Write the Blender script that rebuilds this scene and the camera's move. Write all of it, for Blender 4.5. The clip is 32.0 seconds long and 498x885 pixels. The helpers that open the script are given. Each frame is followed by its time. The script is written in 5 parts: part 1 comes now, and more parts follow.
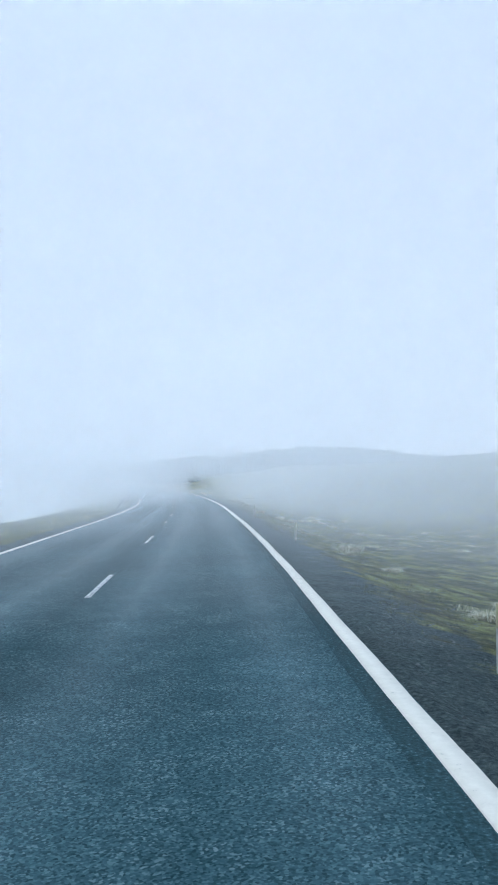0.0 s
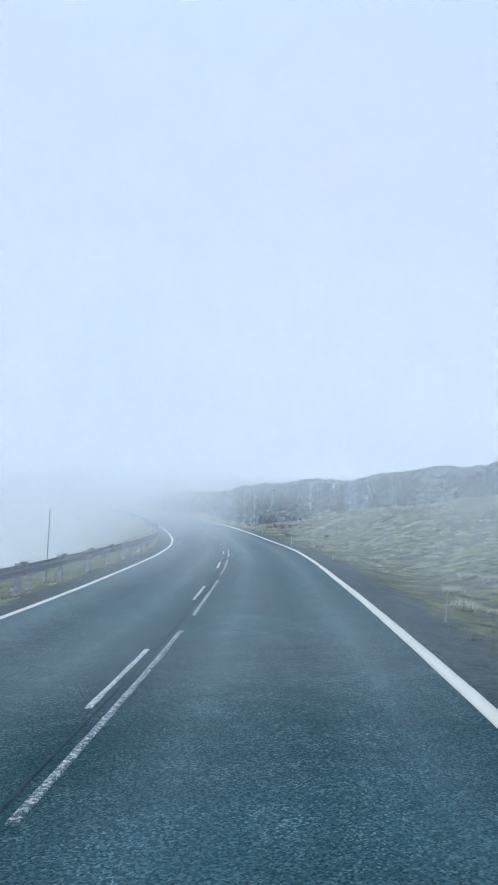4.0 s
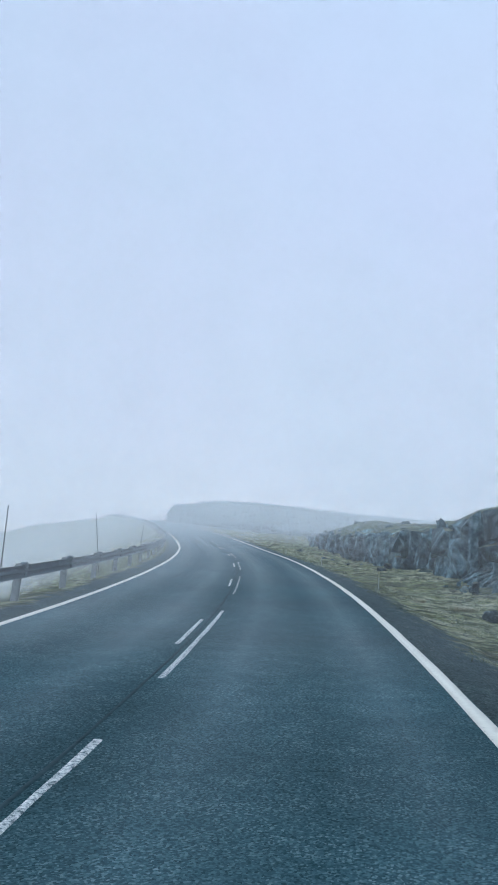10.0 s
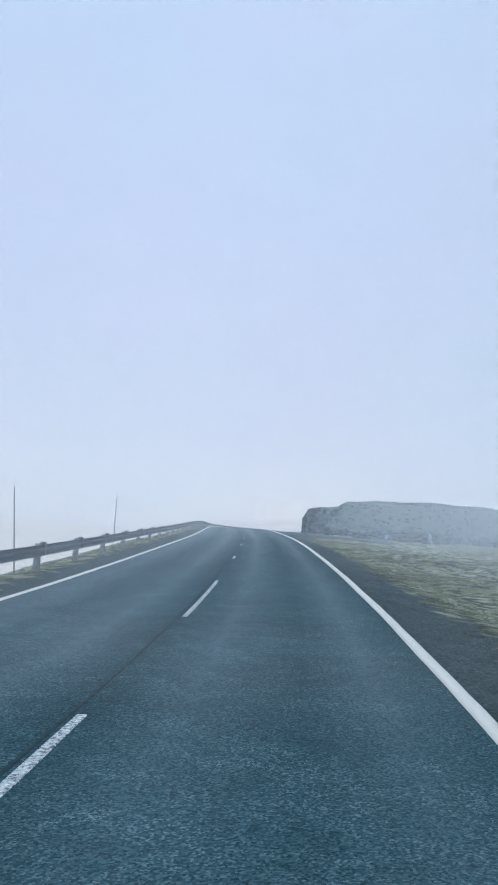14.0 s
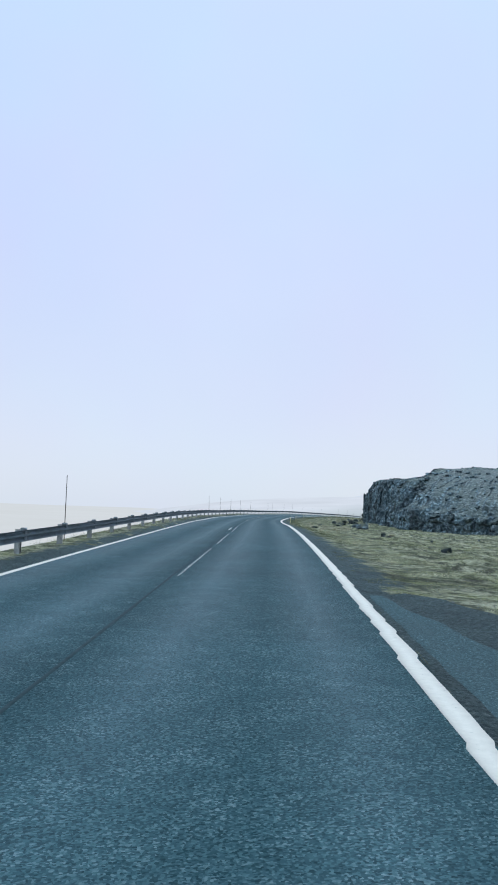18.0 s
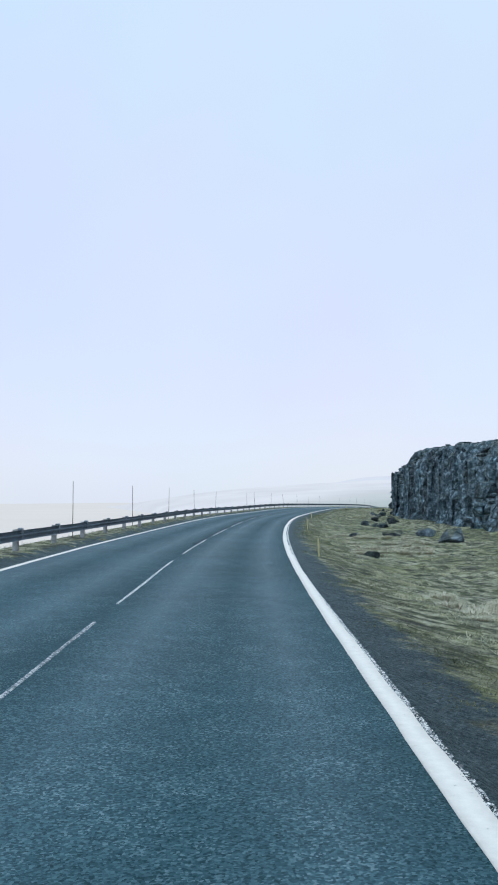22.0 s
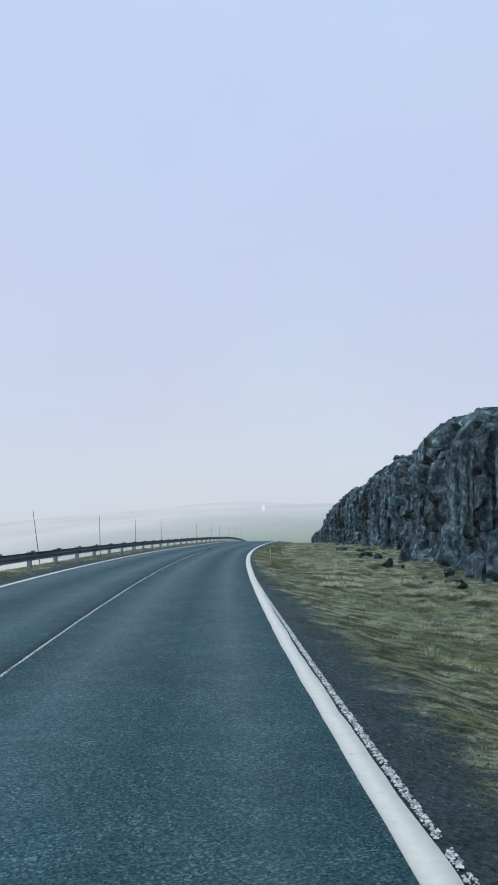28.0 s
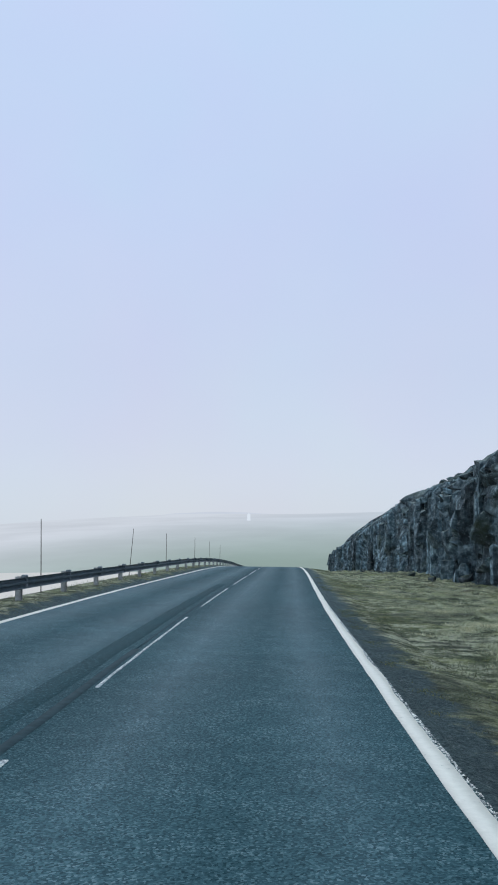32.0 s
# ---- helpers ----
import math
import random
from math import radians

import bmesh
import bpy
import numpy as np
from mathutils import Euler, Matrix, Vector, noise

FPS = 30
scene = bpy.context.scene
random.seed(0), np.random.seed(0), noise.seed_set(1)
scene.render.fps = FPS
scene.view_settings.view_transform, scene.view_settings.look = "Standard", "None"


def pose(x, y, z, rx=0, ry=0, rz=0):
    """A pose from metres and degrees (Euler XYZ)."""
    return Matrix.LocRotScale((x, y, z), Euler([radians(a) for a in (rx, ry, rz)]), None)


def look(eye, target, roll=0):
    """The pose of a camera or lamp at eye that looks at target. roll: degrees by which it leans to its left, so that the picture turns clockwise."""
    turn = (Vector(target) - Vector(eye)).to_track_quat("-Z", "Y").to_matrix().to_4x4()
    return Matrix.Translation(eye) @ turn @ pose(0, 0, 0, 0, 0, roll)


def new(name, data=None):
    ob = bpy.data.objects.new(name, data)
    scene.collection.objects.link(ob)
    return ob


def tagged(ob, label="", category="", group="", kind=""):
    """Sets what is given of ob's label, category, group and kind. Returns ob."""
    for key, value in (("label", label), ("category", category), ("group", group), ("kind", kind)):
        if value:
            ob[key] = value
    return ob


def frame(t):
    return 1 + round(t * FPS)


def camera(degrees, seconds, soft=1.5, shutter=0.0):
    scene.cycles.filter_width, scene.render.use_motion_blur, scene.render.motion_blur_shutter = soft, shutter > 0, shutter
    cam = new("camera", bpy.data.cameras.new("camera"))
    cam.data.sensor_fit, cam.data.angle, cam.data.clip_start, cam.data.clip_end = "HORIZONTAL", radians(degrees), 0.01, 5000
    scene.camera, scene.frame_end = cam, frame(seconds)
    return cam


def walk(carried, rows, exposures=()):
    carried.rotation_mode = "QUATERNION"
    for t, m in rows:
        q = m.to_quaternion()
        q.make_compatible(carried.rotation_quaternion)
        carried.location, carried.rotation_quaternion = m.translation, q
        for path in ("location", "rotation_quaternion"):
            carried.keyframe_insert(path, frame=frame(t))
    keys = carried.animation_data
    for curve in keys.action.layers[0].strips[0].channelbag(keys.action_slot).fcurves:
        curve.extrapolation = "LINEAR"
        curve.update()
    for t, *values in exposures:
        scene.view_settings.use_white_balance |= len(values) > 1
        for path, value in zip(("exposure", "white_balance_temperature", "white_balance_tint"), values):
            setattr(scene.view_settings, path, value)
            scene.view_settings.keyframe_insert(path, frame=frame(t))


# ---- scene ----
cam = camera(33.17, 32.0, 1.9)
# seconds, x, y, z, and turns about x, y, z in degrees
ROWS = [
    (0.0, 1.782, 12.264, 1.192, 91.307, 0.490, -1.178),
    (0.5, 1.676, 19.830, 0.996, 91.483, 0.252, -0.705),
    (1.0, 1.515, 27.325, 0.804, 91.671, 0.081, -0.154),
    (1.5, 1.291, 34.777, 0.612, 91.940, 0.072, 0.404),
    (2.0, 0.975, 42.199, 0.415, 92.082, 0.105, 1.363),
    (2.5, 0.570, 49.591, 0.206, 92.575, -0.024, 2.706),
    (3.0, 0.133, 56.936, 0.015, 93.082, -0.431, 4.180),
    (3.5, -0.341, 64.073, -0.161, 93.810, -1.048, 5.271),
    (4.0, -0.823, 71.246, -0.352, 93.948, -1.712, 6.137),
    (4.5, -1.338, 78.460, -0.546, 94.099, -2.089, 6.997),
    (5.0, -1.918, 85.719, -0.716, 94.159, -2.336, 8.024),
    (5.5, -2.585, 93.016, -0.863, 94.245, -2.465, 9.056),
    (6.0, -3.337, 100.356, -0.993, 94.366, -2.710, 10.165),
    (6.5, -4.224, 107.812, -1.138, 94.758, -3.057, 11.404),
    (7.0, -5.260, 115.079, -1.296, 95.184, -3.152, 12.879),
    (7.5, -6.451, 122.629, -1.452, 95.481, -3.325, 14.233),
    (8.0, -7.790, 130.191, -1.532, 95.733, -3.666, 15.473),
    (8.5, -9.348, 137.718, -1.550, 95.901, -4.288, 16.705),
    (9.0, -11.113, 145.104, -1.554, 95.923, -4.909, 18.204),
    (9.5, -13.042, 152.234, -1.551, 96.075, -5.483, 20.009),
    (10.0, -15.222, 159.733, -1.550, 96.292, -5.476, 21.898),
    (10.5, -17.690, 167.799, -1.529, 96.249, -5.076, 23.703),
    (11.0, -20.482, 176.192, -1.472, 96.458, -4.833, 25.089),
    (11.5, -23.532, 184.333, -1.401, 96.643, -4.725, 26.269),
    (12.0, -26.840, 192.305, -1.340, 96.759, -4.788, 27.442),
    (12.5, -30.397, 200.180, -1.283, 96.893, -4.893, 28.874),
    (13.0, -34.165, 208.127, -1.230, 96.763, -4.738, 30.421),
    (13.5, -38.135, 216.205, -1.153, 96.701, -4.321, 31.673),
    (14.0, -42.214, 224.019, -0.999, 96.133, -3.812, 32.576),
    (14.5, -46.477, 231.731, -0.806, 95.770, -3.251, 33.107),
    (15.0, -50.905, 239.325, -0.590, 95.699, -2.806, 33.838),
    (15.5, -55.420, 246.792, -0.359, 95.740, -2.512, 34.380),
    (16.0, -59.949, 254.136, -0.132, 95.764, -2.375, 34.673),
    (16.5, -64.458, 261.352, 0.072, 95.602, -2.383, 35.006),
    (17.0, -68.957, 268.397, 0.246, 95.371, -2.383, 35.320),
    (17.5, -73.431, 275.231, 0.404, 95.046, -2.356, 35.608),
    (18.0, -77.846, 281.848, 0.554, 94.465, -2.310, 35.716),
    (18.5, -82.157, 288.262, 0.691, 93.911, -2.088, 35.700),
    (19.0, -86.383, 294.506, 0.802, 93.597, -1.755, 35.486),
    (19.5, -90.437, 300.404, 0.883, 93.299, -1.581, 35.211),
    (20.0, -94.490, 306.297, 0.941, 93.127, -1.411, 35.002),
    (20.5, -98.523, 312.140, 0.985, 92.945, -1.172, 34.801),
    (21.0, -102.484, 317.939, 1.014, 92.966, -0.883, 34.561),
    (21.5, -106.389, 323.727, 1.025, 93.293, -0.460, 34.402),
    (22.0, -110.306, 329.507, 1.005, 93.798, 0.085, 34.377),
    (22.5, -114.322, 335.407, 0.956, 94.417, 0.767, 34.126),
    (23.0, -118.491, 341.575, 0.926, 95.231, 1.618, 33.757),
    (23.5, -122.748, 347.948, 0.918, 96.118, 2.129, 32.980),
    (24.0, -126.762, 354.070, 0.894, 96.664, 2.253, 32.064),
    (24.5, -130.790, 360.387, 0.876, 96.860, 2.150, 30.918),
    (25.0, -134.817, 366.882, 0.880, 97.169, 1.875, 30.036),
    (25.5, -138.823, 373.558, 0.903, 97.495, 1.542, 29.124),
    (26.0, -142.775, 380.428, 0.929, 97.585, 1.206, 28.028),
    (26.5, -146.638, 387.512, 0.946, 97.481, 0.932, 26.729),
    (27.0, -150.409, 394.821, 0.942, 97.119, 0.748, 25.522),
    (27.5, -154.104, 402.333, 0.936, 96.564, 0.831, 24.096),
    (28.0, -157.805, 410.060, 0.945, 95.635, 0.986, 22.232),
    (28.5, -161.495, 417.936, 0.957, 94.217, 1.152, 20.567),
    (29.0, -165.062, 425.815, 0.967, 92.830, 1.343, 19.426),
    (29.5, -168.499, 433.627, 0.962, 92.091, 1.445, 18.961),
    (30.0, -171.832, 441.443, 0.927, 92.173, 1.415, 18.896),
    (30.5, -175.043, 449.285, 0.882, 93.172, 1.240, 19.240),
    (31.0, -178.123, 457.150, 0.829, 94.966, 0.937, 19.858),
    (31.5, -181.096, 465.027, 0.766, 96.116, 0.426, 20.686),
    (32.0, -183.976, 472.924, 0.688, 96.397, -0.159, 21.053),
]
walk(cam, [(r[0], pose(*r[1:])) for r in ROWS],
     [(0.0, 0.2, 5600, 5), (3.5, 0.1, 5550, 5), (6.0, -0.04, 5530, 5), (6.7, -0.26, 5500, 5), (7.5, -0.3, 5500, 5), (8.2, -0.1, 5540, 5), (9.0, -0.28, 5500, 5), (10.0, -0.12, 5550, 5), (11.0, -0.1, 5550, 5), (12.0, -0.26, 5520, 5),
      (14.0, -0.14, 5560, 5), (17.0, -0.08, 5600, 3), (19.0, 0.04, 5650, 3), (22.0, 0.06, 5650, 4), (23.0, -0.1, 5760, 4), (24.0, -0.22, 5800, 3), (27.0, -0.24, 5800, 4), (28.2, -0.18, 5760, 4), (29.0, 0.1, 5480, 5),
      (30.5, 0.12, 5440, 5), (31.2, -0.06, 5700, 4), (32.0, -0.18, 5740, 3)])

# ---- light: low cloud, soft sun behind it ----
SUN_UP, SUN_TURN = 54, 333
world = bpy.data.worlds.new("overcast_sky")
scene.world = world
world.use_nodes = True
wn, wl = world.node_tree.nodes, world.node_tree.links
wn.clear()
w_out = wn.new("ShaderNodeOutputWorld")
w_sky = wn.new("ShaderNodeTexSky")
w_sky.sky_type, w_sky.sun_disc = "NISHITA", False
w_sky.sun_elevation, w_sky.sun_rotation = radians(SUN_UP), radians(SUN_TURN)
w_bg = wn.new("ShaderNodeBackground")
w_bg.inputs["Strength"].default_value = 0.08
wl.new(w_sky.outputs[0], w_bg.inputs["Color"])
w_co = wn.new("ShaderNodeTexCoord")
w_sep = wn.new("ShaderNodeSeparateXYZ")
wl.new(w_co.outputs["Generated"], w_sep.inputs[0])
w_ramp = wn.new("ShaderNodeValToRGB")
wl.new(w_sep.outputs["Z"], w_ramp.inputs[0])
stops = w_ramp.color_ramp.elements
stops[0].position, stops[0].color = 0.0, (0.83, 0.79, 0.845, 1)
stops[1].position, stops[1].color = 1.0, (0.62, 0.84, 0.93, 1)
for at_z, col in ((0.07, (0.835, 0.795, 0.875, 1)), (0.2, (0.79, 0.78, 0.905, 1)), (0.36, (0.77, 0.78, 0.96, 1)), (0.55, (0.74, 0.80, 0.99, 1)), (0.78, (0.63, 0.85, 0.97, 1))):
    e = stops.new(at_z)
    e.color = col
w_noise = wn.new("ShaderNodeTexNoise")
w_noise.inputs["Scale"].default_value, w_noise.inputs["Detail"].default_value = 3.5, 3
wl.new(w_co.outputs["Generated"], w_noise.inputs["Vector"])
w_tint = wn.new("ShaderNodeMixRGB")
w_tint.blend_type, w_tint.inputs[0].default_value = "SOFT_LIGHT", 0.34
wl.new(w_ramp.outputs[0], w_tint.inputs[1])
wl.new(w_noise.outputs["Color"], w_tint.inputs[2])
w_fog = wn.new("ShaderNodeBackground")
w_fog.inputs["Strength"].default_value = 1.0
wl.new(w_tint.outputs[0], w_fog.inputs["Color"])
w_mix = wn.new("ShaderNodeMixShader")
w_mix.inputs[0].default_value = 0.86
wl.new(w_bg.outputs[0], w_mix.inputs[1])
wl.new(w_fog.outputs[0], w_mix.inputs[2])
wl.new(w_mix.outputs[0], w_out.inputs[0])
sun = new("sun", bpy.data.lights.new("sun", "SUN"))
sun.data.energy, sun.data.angle, sun.data.color = 1.15, radians(25), (1.0, 0.97, 0.93)
sun.matrix_basis = look((0, 0, 300), (-100 * math.sin(radians(SUN_TURN)), -100 * math.cos(radians(SUN_TURN)), 300 - 100 * math.tan(radians(SUN_UP))))

# thin fog: place along the road, share hidden by it on the right and on the left
VEILS = [(20, .12, .15), (27, .13, .15), (34, .14, .15), (41, .15, .15), (48, .15, .15), (55, .14, .15), (62, .13, .13), (69, .13, .11), (77, .12, .1), (85, .11, .1), (93, .11, .11), (102, .105, .11), (112, .095, .11), (122, .085, .12),
         (133, .07, .15), (145, .06, .15), (157, .05, .15), (169, .06, .15), (182, .07, .15), (195, .08, .15), (209, .08, .15), (223, .09, .13), (236, .11, .1), (243, .15, .06), (250, .15, .06), (257, .15, .05), (264, .15, .05), (271, .15, .05), (278, .14, .04)]
scene.cycles.transparent_max_bounces = 40

# ---- the road's line: bend, slope and cross fall every 12 m from 12 m before its origin ----
BEND = [10.1, 10.1, 10.2, 6.6, 11.0, 5.0, 8.0, 11.4, 20.5, 15.0, 28.9, 28.9, 38.2, 27.1, 22.3, 36.1, 36.8, 30.2, 24.7, 27.8, 25.9, 27.3, 14.7, 4.6, 13.7, 13.8, 1.6, 2.2, 4.0, 2.5, 5.6, -6.1, -13.1, -20.6, -15.0, -20.2, -28.5, -22.1, -10.9, -18.9, -13.0, -14.3, -18.8, -13.7, -12.0, -9.1, -9.7, -1.0, 5.0, 3.6, 3.0, 2.9, 2.8, 2.8, 2.7, 2.7, 2.6, 2.6, 2.6, 2.5, 2.5, 2.5]
SLOPE = [-25.6, -26, -26.8, -26.2, -26.7, -29.6, -24.8, -28.7, -22.7, -17.6, -21.2, -22.1, -4.5, -1.4, 0.3, 4.4, 9.2, 7.7, 7.3, 7, 20, 23.7, 26.9, 26.2, 21.3, 19.3, 18.9, 14.6, 9, 6.7, 2.4, -5.9, 1.1, -3.9, 0.2, 3.5, 1.8, -2, 1.2, 1.6, 1, -4.8, -6.1, -7.3, -9.7, -9.2, -10, -12.2, -13.2, -22, -32, -40, -45, -48, -48, -46, -44, -42, -40, -38, -36, -34]
CROSS = [-9.0, -9.2, -9.7, -13.0, -18.1, -24.5, -36.6, -46.6, -48.7, -49.0, -55.4, -54.4, -59.1, -66.2, -75.9, -66.4, -59.2, -54.0, -52.0, -45.1, -40.9, -38.2, -37.2, -36.7, -36.9, -34.6, -33.4, -29.8, -25.9, -16.8, -5.4, 7.1, 19.6, 22.0, 24.5, 22.7, 19.3, 15.4, 15.1, 16.6, 16.9, 15.3, 12.5, 10.6, 9.6, 13.1, 16.5, 16.2, 14.2, 12.6, 11.2, 10.1, 9.2, 8.3, 7.6, 7.0, 6.5, 6.1, 5.8, 5.6, 5.4, 5.3]
SG = np.arange(-80.0, 900.0, 1.0)
KNOT = -12.0 + 12.0 * np.arange(len(BEND))
r_th = np.cumsum(np.interp(SG, KNOT, BEND) * 1e-4)
r_th = r_th - np.interp(0, SG, r_th) + math.pi / 2
r_g = np.interp(SG, KNOT, SLOPE) * 1e-3
r_b = np.interp(SG, KNOT, CROSS) * 1e-3
r_x, r_y, r_z = np.cumsum(np.cos(r_th)), np.cumsum(np.sin(r_th)), np.cumsum(r_g)
r_x, r_y, r_z = [a - np.interp(0, SG, a) for a in (r_x, r_y, r_z)]


def spot(s, lat, up=0.0, bank=True):
    """World places s metres along the road, lat to its left, up above its surface."""
    s, lat, up = np.broadcast_arrays(np.asarray(s, float), np.asarray(lat, float), np.asarray(up, float))
    t = np.interp(s, SG, r_th)
    z = np.interp(s, SG, r_z) + up
    if bank:
        z = z + np.interp(s, SG, r_b) * np.clip(lat, -5, 5)
    return np.stack([np.interp(s, SG, r_x) - np.sin(t) * lat, np.interp(s, SG, r_y) + np.cos(t) * lat, z], -1)


def heading(s):
    return float(np.interp(s, SG, r_th))


def place(s, lat, up=0.0, turn=0.0, lean_x=0.0, lean_y=0.0):
    """A pose on the road's line whose y axis runs along it."""
    p = spot(s, lat, up)
    return pose(p[0], p[1], p[2], lean_x, lean_y, math.degrees(heading(s)) - 90 + turn)


def lattice(i, j, k, seed):
    h = (i * 374761393 + j * 668265263 + k * 2147483647 + seed * 974634777) & 0xFFFFFFFF
    h = ((h ^ (h >> 13)) * 1274126177) & 0xFFFFFFFF
    return ((h ^ (h >> 16)) & 0xFFFF) / 65535.0


def smooth_noise(p, size, seed=0):
    """Value noise from 0 to 1 at the places p (n x 3)."""
    q = np.asarray(p, float) / size
    i = np.floor(q).astype(np.int64)
    f = q - i
    f = f * f * (3 - 2 * f)
    total = 0.0
    for a in (0, 1):
        for b in (0, 1):
            for c in (0, 1):
                w = (f[..., 0] if a else 1 - f[..., 0]) * (f[..., 1] if b else 1 - f[..., 1]) * (f[..., 2] if c else 1 - f[..., 2])
                total = total + w * lattice(i[..., 0] + a, i[..., 1] + b, i[..., 2] + c, seed)
    return total


def rough(p, size, octaves=4, seed=0, fall=0.5):
    total, amp, top = 0.0, 1.0, 0.0
    for o in range(octaves):
        total = total + amp * (smooth_noise(p, size / 2 ** o, seed + o) - 0.5)
        top += amp
        amp *= fall
    return total / top * 2


# ---- building helpers ----
def mesh_of(name, verts, faces, material=None, smooth=False):
    me = bpy.data.meshes.new(name)
    verts = np.asarray(verts, np.float32)
    if isinstance(faces, np.ndarray):
        n, k = faces.shape
        me.vertices.add(len(verts))
        me.vertices.foreach_set("co", verts.ravel())
        me.loops.add(n * k)
        me.loops.foreach_set("vertex_index", faces.astype(np.int32).ravel())
        me.polygons.add(n)
        me.polygons.foreach_set("loop_start", np.arange(0, n * k, k, dtype=np.int32))
        me.polygons.foreach_set("loop_total", np.full(n, k, np.int32))
        me.update(calc_edges=True)
    else:
        me.from_pydata(verts.tolist(), [], faces)
        me.update()
    if smooth:
        me.polygons.foreach_set("use_smooth", np.ones(len(me.polygons), bool))
    if material:
        me.materials.append(material)
    return me


def part(name, data, material, parent, label="", m=None):
    """One mesh object under a thing or a part; data is a bmesh or a mesh."""
    if isinstance(data, bmesh.types.BMesh):
        me = bpy.data.meshes.new(name)
        data.to_mesh(me)
        data.free()
        me.materials.append(material)
    else:
        me = data
    ob = new(name, me)
    if parent is not None:
        ob.parent = parent
    if m is not None:
        ob.matrix_basis = m
    if label:
        ob["label"] = label
    return ob


def grid_faces(rows, cols):
    a = np.arange(rows * cols).reshape(rows, cols)
    return np.stack([a[:-1, :-1].ravel(), a[:-1, 1:].ravel(), a[1:, 1:].ravel(), a[1:, :-1].ravel()], 1)


def ribbon(s, lats, up):
    """Places and faces of a strip along the road between the offsets lats (low to high) with heights up."""
    s = np.asarray(s, float)
    lats = np.broadcast_to(np.asarray(lats, float), (len(s), np.shape(lats)[-1]))
    up = np.broadcast_to(np.asarray(up, float), lats.shape)
    v = spot(s[:, None] + 0 * lats, lats, up)
    f = grid_faces(len(s), lats.shape[1])
    return v.reshape(-1, 3), f[:, ::-1]


def box_bm(bm, size, m, bevel=0.0):
    made = bmesh.ops.create_cube(bm, size=1.0, matrix=m @ Matrix.Diagonal((*size, 1)))
    if bevel:
        edges = list({e for v in made["verts"] for e in v.link_edges})
        bmesh.ops.bevel(bm, geom=edges, offset=bevel, segments=1, affect="EDGES")
    return bm


def rod_bm(bm, r0, r1, length, m, sides=8):
    bmesh.ops.create_cone(bm, cap_ends=True, segments=sides, radius1=r0, radius2=r1, depth=length, matrix=m @ Matrix.Translation((0, 0, length / 2)))
    return bm


# ---- materials ----
def material(name):
    m = bpy.data.materials.new(name)
    m.use_nodes = True
    nt = m.node_tree
    nt.nodes.clear()
    out = nt.nodes.new("ShaderNodeOutputMaterial")
    b = nt.nodes.new("ShaderNodeBsdfPrincipled")
    nt.links.new(b.outputs[0], out.inputs[0])
    return m, nt, b


def tex(nt, kind, scale, detail=4.0, rough_v=0.55, coords=None, stretch=None):
    n = nt.nodes.new("ShaderNodeTexNoise" if kind == "noise" else "ShaderNodeTexVoronoi")
    n.inputs["Scale"].default_value = scale
    if kind == "noise":
        n.inputs["Detail"].default_value, n.inputs["Roughness"].default_value = detail, rough_v
    if coords is None:
        g = nt.nodes.new("ShaderNodeNewGeometry")
        coords = g.outputs["Position"]
    if stretch:
        mp = nt.nodes.new("ShaderNodeMapping")
        mp.inputs["Scale"].default_value = stretch
        nt.links.new(coords, mp.inputs["Vector"])
        coords = mp.outputs[0]
    nt.links.new(coords, n.inputs["Vector"])
    return n.outputs["Fac"] if kind == "noise" else n.outputs["Distance"]


def ramp(nt, fac, *stops_in):
    r = nt.nodes.new("ShaderNodeValToRGB")
    nt.links.new(fac, r.inputs[0])
    els = r.color_ramp.elements
    for i, (at_p, c) in enumerate(stops_in):
        e = els[i] if i < 2 else els.new(at_p)
        e.position = at_p
        e.color = (*c, 1) if len(c) == 3 else c
    return r.outputs[0]


def mix(nt, fac, a, b, how="MIX"):
    n = nt.nodes.new("ShaderNodeMixRGB")
    n.blend_type = how
    for k, v in ((0, fac), (1, a), (2, b)):
        if hasattr(v, "node"):
            nt.links.new(v, n.inputs[k])
        elif k == 0:
            n.inputs[0].default_value = v
        else:
            n.inputs[k].default_value = (*v, 1)
    return n.outputs[0]


def bump(nt, b, height, strength, distance):
    n = nt.nodes.new("ShaderNodeBump")
    n.inputs["Strength"].default_value, n.inputs["Distance"].default_value = strength, distance
    nt.links.new(height, n.inputs["Height"])
    nt.links.new(n.outputs[0], b.inputs["Normal"])


def grey(v):
    return (v, v, v)


def asphalt(name, dark, light, gloss):
    m, nt, b = material(name)
    stones = tex(nt, "noise", 38, 3, 0.7)
    wide = tex(nt, "noise", 0.35, 3)
    c = ramp(nt, stones, (0.40, tuple(x * 0.55 for x in dark)), (0.56, dark), (0.64, light), (0.74, tuple(min(1, x * 2.3) for x in light)))
    c = mix(nt, 0.5, c, ramp(nt, wide, (0.3, grey(0.62)), (0.7, grey(1.25))), "MULTIPLY")
    nt.links.new(c, b.inputs["Base Color"])
    nt.links.new(ramp(nt, wide, (0.3, grey(gloss - 0.08)), (0.7, grey(gloss + 0.1))), b.inputs["Roughness"])
    b.inputs["Specular IOR Level"].default_value = 0.1
    bump(nt, b, stones, 0.7, 0.012)
    return m


